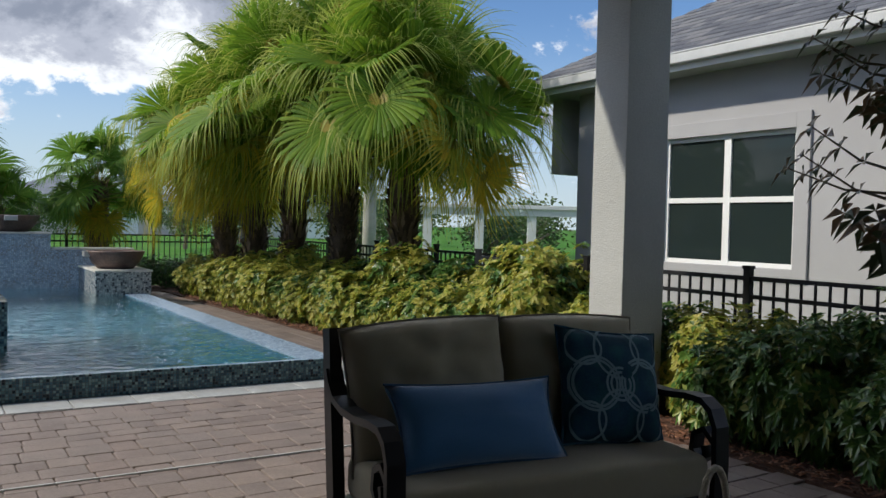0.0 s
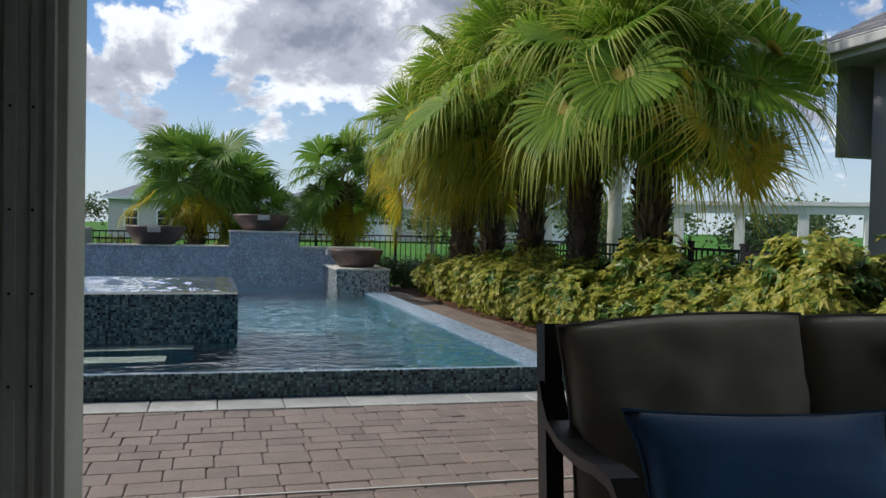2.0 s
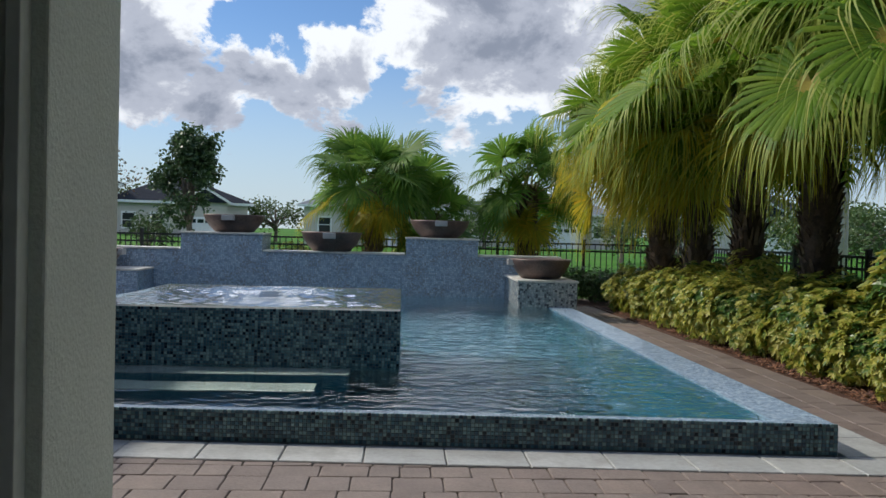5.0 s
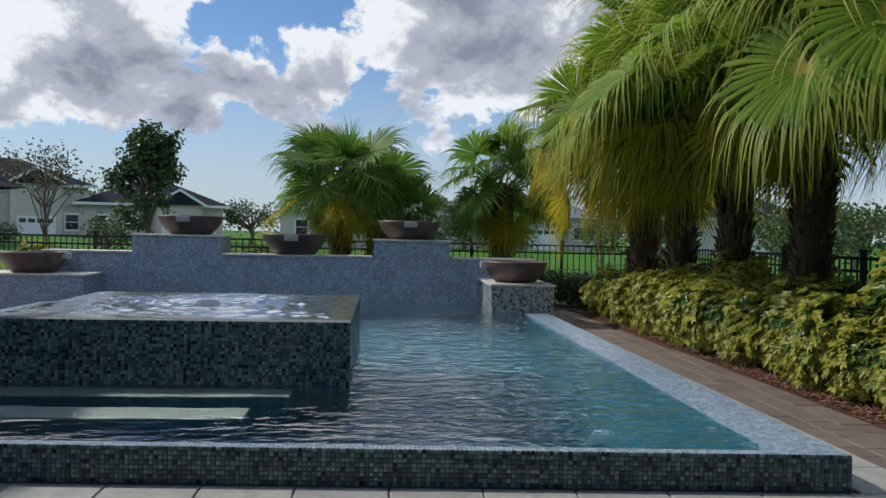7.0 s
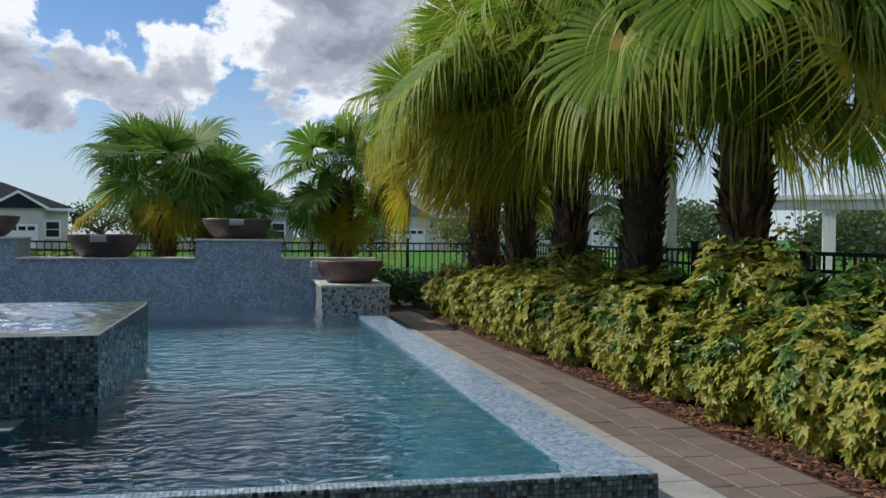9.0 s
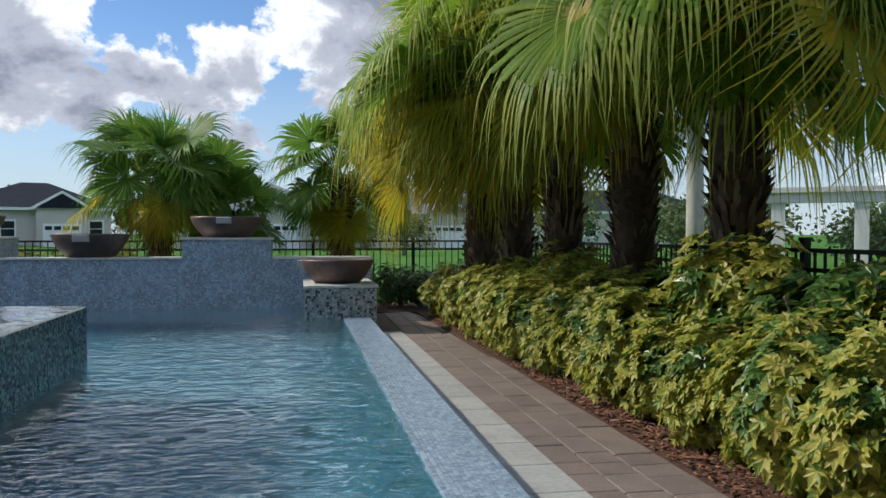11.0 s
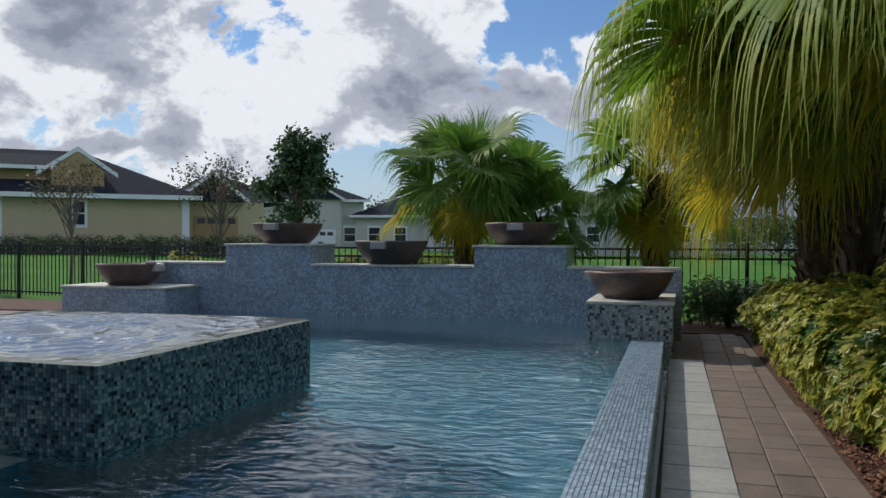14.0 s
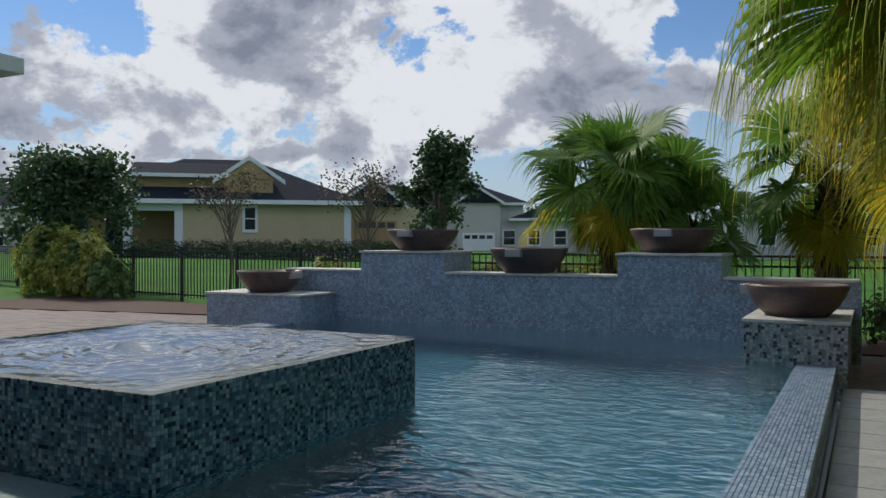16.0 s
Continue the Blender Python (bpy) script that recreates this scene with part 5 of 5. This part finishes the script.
def bungalow(x, y, turn, w, h, mat, roof_mat, label, depth=9, z=0.3):
    b = thing("neighbour_house", label, "house", m=pose(x, y, z, 0, 0, turn))
    boxed("wall", (-w / 2, 0, -0.8, w / 2, depth, h), mat, b)
    bm = bmesh.new()
    hip(bm, -w / 2, w / 2, 0, depth, h + 0.02, depth * 0.24, 0.5)
    part("roof", bm, roof_mat, b)
    boxed("fascia", (-w / 2 - 0.5, -0.56, h - 0.18, w / 2 + 0.5, -0.46, h + 0.03), M_WHITE, b)
    gx = w * 0.18
    boxed("gable_wall", (gx - 1.8, -0.8, -0.8, gx + 1.8, 1.0, h), mat, b)
    bm = bmesh.new()
    gable(bm, gx - 1.8, gx + 1.8, -0.8, 4, h + 0.02, 1.3, "y", 0.35)
    part("gable_roof", bm, roof_mat, b)
    bm = bmesh.new()
    rake(bm, gx, -1.16, h + 0.02, 2.15, 1.3)
    part("rake_board", bm, M_WHITE, b)
    for q in (-0.36, -0.16, 0.40):
        small_window(b, q * w, 0.7, 0.9, 1.2, 0.0)
    d = boxed("garage_door", (gx - 1.35, -0.88, -0.6, gx + 1.35, -0.80, 1.7), M_WHITE, b)
    for k in range(4):
        boxed("pane", (gx - 1.2 + 0.62 * k, -0.895, 1.2, gx - 0.72 + 0.62 * k, -0.883, 1.5), M_GLASS_DARK, d)
    return b


M_ROOF_GREY = material("grey_shingle_roof", (0.16, 0.18, 0.20), 0.9, vary=0.15, scale=2, fine=20, bump=0.3)
bungalow(-31.0, 60.0, 30, 12, 4.2, M_CREAM, M_ROOF_FAR, "cream two-storey house with a dark roof")
bungalow(-21.0, 64.0, 16, 11, 2.9, M_CREAM, M_ROOF_FAR, "cream bungalow with a dark roof and white garage")
bungalow(-48.0, 34.0, 60, 16, 3.2, M_CREAM, M_ROOF_FAR, "pale bungalow with a dark hipped roof")
bungalow(-4.5, 62.0, 2, 12, 2.9, M_CREAM, M_ROOF_GREY, "pale bungalow with a grey roof across the field")
bungalow(10, 72, -8, 15, 2.9, M_CREAM, M_ROOF_GREY, "pale bungalow with a grey roof across the field")
bungalow(27, 66, -22, 15, 2.9, M_CREAM, M_ROOF_FAR, "pale bungalow with a grey roof across the field")

# left wing of the house, whose eave just shows
wing = thing("house", "low wing of the house with a dark roof edge", "house")
boxed("wall", (-15.5, -11, -0.1, -8.5, 4.3, 2.95), M_STUCCO_W, wing)
boxed("eave", (-16.0, -11, 2.97, -7.45, 4.66, 3.14), M_SHADOW_WALL, wing, "", 0.02)
bm = bmesh.new()
hip(bm, -15.5, -7.95, -11, 4.16, 3.15, 1.8, 0.45)
part("roof", bm, M_SHINGLE, wing)


# ---- loveseat on the covered patio ----
def pillow(name, w, h, t, mat, parent, label="", n=14, pinch=0.10, seed=0, pipe=None, full=2.6, power=0.55, crumple=0.006, bow=0.0):
    """A stuffed cushion in its own x-z plane: thick in the middle, thin at the seam, corners drawn out."""
    bm = bmesh.new()
    grids = []
    for side in (-1, 1):
        g = []
        for j in range(n + 1):
            row = []
            for i in range(n + 1):
                u, v = 2 * i / n - 1, 2 * j / n - 1
                puff = ((1 - abs(u) ** full) * (1 - abs(v) ** full)) ** power
                sx = 1 - pinch * (1 - v * v) * abs(u) ** 3 * 0.5
                sz = 1 - pinch * (1 - u * u) * abs(v) ** 3 * 0.5
                wr = crumple * (noise.noise((u * 3 + seed, v * 3, side)) + 0.5 * noise.noise((u * 7 + seed, v * 5, side + 4)))
                row.append(bm.verts.new((u * w / 2 * sx, side * (t / 2 * puff) + wr * puff * 2, v * h / 2 * sz + bow * (1 - u * u) * max(0.0, v) ** 2)))
            g.append(row)
        grids.append(g)
        for j in range(n):
            for i in range(n):
                q = (g[j][i], g[j][i + 1], g[j + 1][i + 1], g[j + 1][i])
                bm.faces.new(q if side < 0 else q[::-1])
    rim = [(0, i) for i in range(n)] + [(j, n) for j in range(n)] + [(n, n - i) for i in range(n)] + [(n - j, 0) for j in range(n)]
    seam = [grids[0][j][i].co.copy() for j, i in rim]
    bmesh.ops.remove_doubles(bm, verts=bm.verts, dist=0.0006)
    ob = part(name, bm, mat, parent, label, smooth=True)
    if pipe:
        bm = bmesh.new()
        tube(bm, seam + [seam[0]], 0.006, 6, False)
        part("piping", bm, pipe, ob)
    return ob


def band(bm, pts, w, t):
    """A flat bar of width w (along x) swept along a path in the y-z plane."""
    rings = []
    for k, (y, z) in enumerate(pts):
        a, b = pts[max(0, k - 1)], pts[min(len(pts) - 1, k + 1)]
        d = Vector((0, b[0] - a[0], b[1] - a[1])).normalized()
        nn = Vector((0, -d.z, d.y)) * (t / 2)
        rings.append([bm.verts.new(Vector((sx * w / 2, y, z)) + s * nn) for sx, s in ((-1, -1), (1, -1), (1, 1), (-1, 1))])
    for a, b in zip(rings, rings[1:]):
        for k in range(4):
            bm.faces.new((a[k], a[(k + 1) % 4], b[(k + 1) % 4], b[k]))
    bm.faces.new(rings[0][::-1])
    bm.faces.new(rings[-1])


SOFA_W = 1.52
sofa = thing("loveseat", "dark bronze metal loveseat with taupe cushions", "sofa", m=pose(-1.855, -3.66, 0, 0, 0, -7))
# local x runs along the back, local -y to the front
for x in (0.03, SOFA_W - 0.03):
    bm = bmesh.new()
    band(bm, [(-0.10, 0.0), (-0.06, 0.33), (-0.02, 0.60), (0.03, 0.966)], 0.05, 0.085)
    part("back_post", bm, M_FRAME, sofa).location.x = x
    bm = bmesh.new()
    band(bm, [(0.0, 0.80), (-0.03, 0.75), (-0.09, 0.70), (-0.20, 0.675), (-0.36, 0.675), (-0.49, 0.69), (-0.58, 0.688), (-0.635, 0.655), (-0.665, 0.59), (-0.67, 0.44), (-0.66, 0.22), (-0.64, 0.0)], 0.07, 0.028)
    part("arm", bm, M_FRAME, sofa).location.x = x
    bm = bmesh.new()
    band(bm, [(-0.66, 0.52), (-0.60, 0.57), (-0.54, 0.54), (-0.53, 0.47), (-0.57, 0.43), (-0.61, 0.46), (-0.60, 0.50)], 0.06, 0.026)
    part("arm_scroll", bm, M_FRAME, sofa).location.x = x
bm = bmesh.new()
box(bm, 0.05, 0.010, 0.90, SOFA_W - 0.05, 0.040, 0.945, 0.006)
part("back_rail", bm, M_FRAME, sofa)
for k in range(9):
    x = 0.15 + k * (SOFA_W - 0.3) / 8
    bm = bmesh.new()
    band(bm, [(-0.08, 0.28), (-0.02, 0.60), (0.025, 0.91)], 0.03, 0.012)
    s = part("back_slat", bm, M_FRAME, sofa)
    s.location.x = x
boxed("seat_frame", (0.04, -0.63, 0.24, SOFA_W - 0.04, -0.06, 0.30), M_FRAME, sofa, "", 0.008)
bm = bmesh.new()
vs = box(bm, 0.06, -0.66, 0.30, SOFA_W - 0.06, -0.08, 0.475)
bmesh.ops.bevel(bm, geom=bm.edges[:], offset=0.05, segments=5, affect="EDGES", profile=0.55)
for v in bm.verts:
    if v.co.z > 0.42:
        v.co.z += 0.018 * math.sin(math.pi * (v.co.x - 0.07) / (SOFA_W - 0.14))
part("seat_cushion", bm, M_TAUPE, sofa, "", smooth=True)
for k in range(2):
    c = pillow("back_cushion", 0.74, 0.58, 0.28, M_TAUPE, sofa, seed=3 * k, pinch=0.10, pipe=M_TAUPE_PIPE, full=2.2, power=0.5, bow=0.03, n=22, crumple=0.014)
    c.matrix_local = pose(0.41 + 0.70 * k, -0.125, 0.705, -12, -3.0 + 4.5 * k, 0)
lum = thing("lumbar_pillow", "long blue velvet lumbar pillow with piping on the loveseat", "pillow")
lum.matrix_world = Matrix.Translation((0, 0, 0)) @ pose(-1.855, -3.66, 0, 0, 0, -7) @ pose(0.51, -0.37, 0.625, -30, 1, 0)
pillow("pillow_body", 0.75, 0.35, 0.20, M_BLUE, lum, pinch=0.2, seed=9, pipe=M_BLUE_PIPE, full=2.0, power=0.6)
sq = thing("throw_pillow", "square navy pillow printed with interlocking pale rings", "pillow")
sq.matrix_world = pose(-1.855, -3.66, 0, 0, 0, -7) @ pose(1.20, -0.30, 0.71, -19, 6, -3)
body = pillow("pillow_body", 0.53, 0.51, 0.16, M_NAVY, sq, pinch=0.14, seed=5, pipe=M_NAVY)


def ring_print(cx, cz, r, w):
    """A printed ring lying on the pillow's front face."""
    bm = bmesh.new()
    rows = []
    for k in range(37):
        a = 2 * math.pi * k / 36
        pr = []
        for q in (r - w, r + w):
            x, z = cx + q * math.cos(a), cz + q * math.sin(a)
            u, v = max(-0.97, min(0.97, x / 0.245)), max(-0.97, min(0.97, z / 0.245))
            puff = ((1 - abs(u) ** 2.6) * (1 - abs(v) ** 2.6)) ** 0.55
            pr.append(bm.verts.new((u * 0.245, -0.075 * puff - 0.009, v * 0.245)))
        rows.append(pr)
    for a, b in zip(rows, rows[1:]):
        bm.faces.new((a[0], a[1], b[1], b[0]))
    part("printed_ring", bm, M_RING, body)


for cx, cz, r in ((0, 0, 0.05), (0, 0, 0.07), (-0.12, 0, 0.115), (0.12, 0, 0.115), (0, 0.14, 0.115), (0, -0.14, 0.115), (-0.16, 0.16, 0.08), (0.16, 0.16, 0.08), (-0.16, -0.16, 0.08), (0.16, -0.16, 0.08), (-0.12, 0, 0.10), (0.12, 0, 0.10)):
    ring_print(cx, cz, r, 0.0055)

# basket with a rope handle by the loveseat
bk = thing("basket", "beige woven basket with a looped rope handle", "basket", m=pose(-1.07, -5.12, 0))
bm = bmesh.new()
lathe(bm, [(0.13, 0.0), (0.15, 0.05)] + [(0.15 + 0.03 * k / 12 + 0.004 * (k % 2), 0.05 + 0.40 * k / 12) for k in range(13)] + [(0.165, 0.455), (0.15, 0.4), (0.13, 0.06)], 28)
part("basket_body", bm, M_WICKER, bk)
for side in (-1, 1):
    bm = bmesh.new()
    tube(bm, [(0.07 * math.cos(a), 0.16 * side, 0.44 + (0.19 if side > 0 else 0.06) * math.sin(a)) for a in [math.pi * k / 10 for k in range(11)]], 0.012, 8)
    part("handle", bm, M_ROPE, bk, "looped beige rope handle")

# ---- drain line, coping and pavers ----
dr = thing("floor_drain", "narrow pale slotted drain line set in the pavers", "drain", kind="structure")
boxed("drain_cover", (-3.2, -2.131, -0.03, 0.95, -2.119, 0.001), M_GUTTER, dr)
dr.rotation_euler.z = radians(-2.0)

coping = thing("coping", "pale travertine coping slabs at the foot of the pool wall", "coping", kind="structure")


def slab(quad):
    """A coping slab over four plan corners, counter-clockwise, with a softened edge."""
    bm = bmesh.new()
    c = Vector((sum(p[0] for p in quad) / 4, sum(p[1] for p in quad) / 4, 0))
    lo = [bm.verts.new((x, y, -0.04)) for x, y in quad]
    mi = [bm.verts.new((x, y, -0.004)) for x, y in quad]
    hi = [bm.verts.new(Vector((x, y, 0.001)) + (c - Vector((x, y, 0))).normalized() * 0.007) for x, y in quad]
    bm.faces.new(hi)
    for a, b in ((lo, mi), (mi, hi)):
        for k in range(4):
            j = (k + 1) % 4
            bm.faces.new((a[k], a[j], b[j], b[k]))
    part("slab", bm, M_SLAB, coping)


M_SLAB = material("travertine_slab", ((0.33, 0.34, 0.335), (0.375, 0.38, 0.37), (0.31, 0.32, 0.32), (0.35, 0.355, 0.345)), 0.55, vary=0.16, scale=4, fine=30, spots=(0.30, 0.30, 0.29), spot_scale=6, random_by="~OBJECT", bump=0.2)
G = 0.003
for k in range(17):
    xa, xb = 0.40 - 0.445 * k, 0.40 - 0.445 * (k + 1)
    slab([(xb + G, SKEW * xb - 0.37), (xa - G, SKEW * xa - 0.37), (xa - G, SKEW * xa - 0.03), (xb + G, SKEW * xb - 0.03)])
for k in range(16):
    ya, yb = -0.02 + 0.445 * k, -0.02 + 0.445 * (k + 1)
    slab([(0.035 - 0.005 * ya, ya + G), (0.42 - 0.013 * ya, ya + G), (0.42 - 0.013 * yb, yb - G), (0.035 - 0.005 * yb, yb - G)])


def paver_shape(w, d):
    """Vertices and faces of one tumbled paver: cut corners and a worn upper edge."""
    verts, faces = [], []
    for z, inset, cut in ((-0.05, 0.0, 0.016), (-0.005, 0.0, 0.008), (0.0, 0.005, 0.007)):
        a, b = w / 2 - inset, d / 2 - inset
        verts += [(-a + cut, -b, z), (a - cut, -b, z), (a, -b + cut, z), (a, b - cut, z), (a - cut, b, z), (-a + cut, b, z), (-a, b - cut, z), (-a, -b + cut, z)]
    faces.append(tuple(range(16, 24)))
    for r in (0, 8):
        faces += [(r + k, r + (k + 1) % 8, r + 8 + (k + 1) % 8, r + 8 + k) for k in range(8)]
    return verts, faces


WIDTHS = (0.158, 0.205, 0.250)
rng = random.Random(4)


def lay(x0, x1, y0, y1, depth, inside, near=None, flip=False):
    """Courses of pavers over a rectangle; inside(x, y) keeps those on the pavement, near(x, y) picks the single pieces."""
    meshes = {}
    verts, faces = [], []
    y = y1
    while y > y0:
        d = depth * rng.choice((0.80, 1.0, 1.0, 1.2))
        x = x0 - rng.uniform(0, 0.2)
        while x < x1:
            w = rng.choice(WIDTHS)
            cx, cy = x + w / 2, y - d / 2
            px, py = (cy, cx) if flip else (cx, cy)
            if inside(px, py):
                gap = 0.004
                tilt = rng.uniform(-0.010, -0.005)
                if near and near(px, py):
                    key = (w, round(d, 3))
                    if key not in meshes:
                        vs, fs = paver_shape(w - gap, d - gap)
                        me = bpy.data.meshes.new("paver")
                        me.from_pydata(vs, [], fs)
                        me.materials.append(M_PAVE_PART)
                        meshes[key] = me
                    ob = new("paver", meshes[key])
                    ob.parent = patio
                    ob.matrix_local = pose(px, py, tilt, rng.uniform(-0.5, 0.5), rng.uniform(-0.5, 0.5), (90 if flip else 0) + rng.uniform(-0.8, 0.8))
                else:
                    vs, fs = paver_shape(w - gap, d - gap)
                    b = len(verts)
                    verts += [((px - vy, py + vx, vz + tilt) if flip else (px + vx, py + vy, vz + tilt)) for vx, vy, vz in vs]
                    faces += [tuple(b + k for k in f) for f in fs]
            x += w
        y -= d
    if verts:
        mesh_of("paver_field", verts, faces, M_PAVE, patio)["kind"] = "stuff"


lay(-8.2, 1.02, -8.9, 0.05, 0.185, lambda x, y: y < SKEW * x - 0.32 and x < 1.0, lambda x, y: -3.7 < x < -0.2 and -2.05 < y)
WIDTHS = (0.205, 0.28, 0.34)
lay(-0.4, 9.55, 0.40, 1.02, 0.20, lambda x, y: 0.36 - 0.013 * y < x < 0.96 - 0.012 * y, None, True)
lay(-16.3, POOL_L - 0.4, 1.0, 9.6, 0.20, lambda x, y: y < 8.55 + 0.2 * max(0, x + 16.5) and (x < -7.6 or y < 8.2), None)

for job in TILE_JOBS:
    tile_pieces(*job)
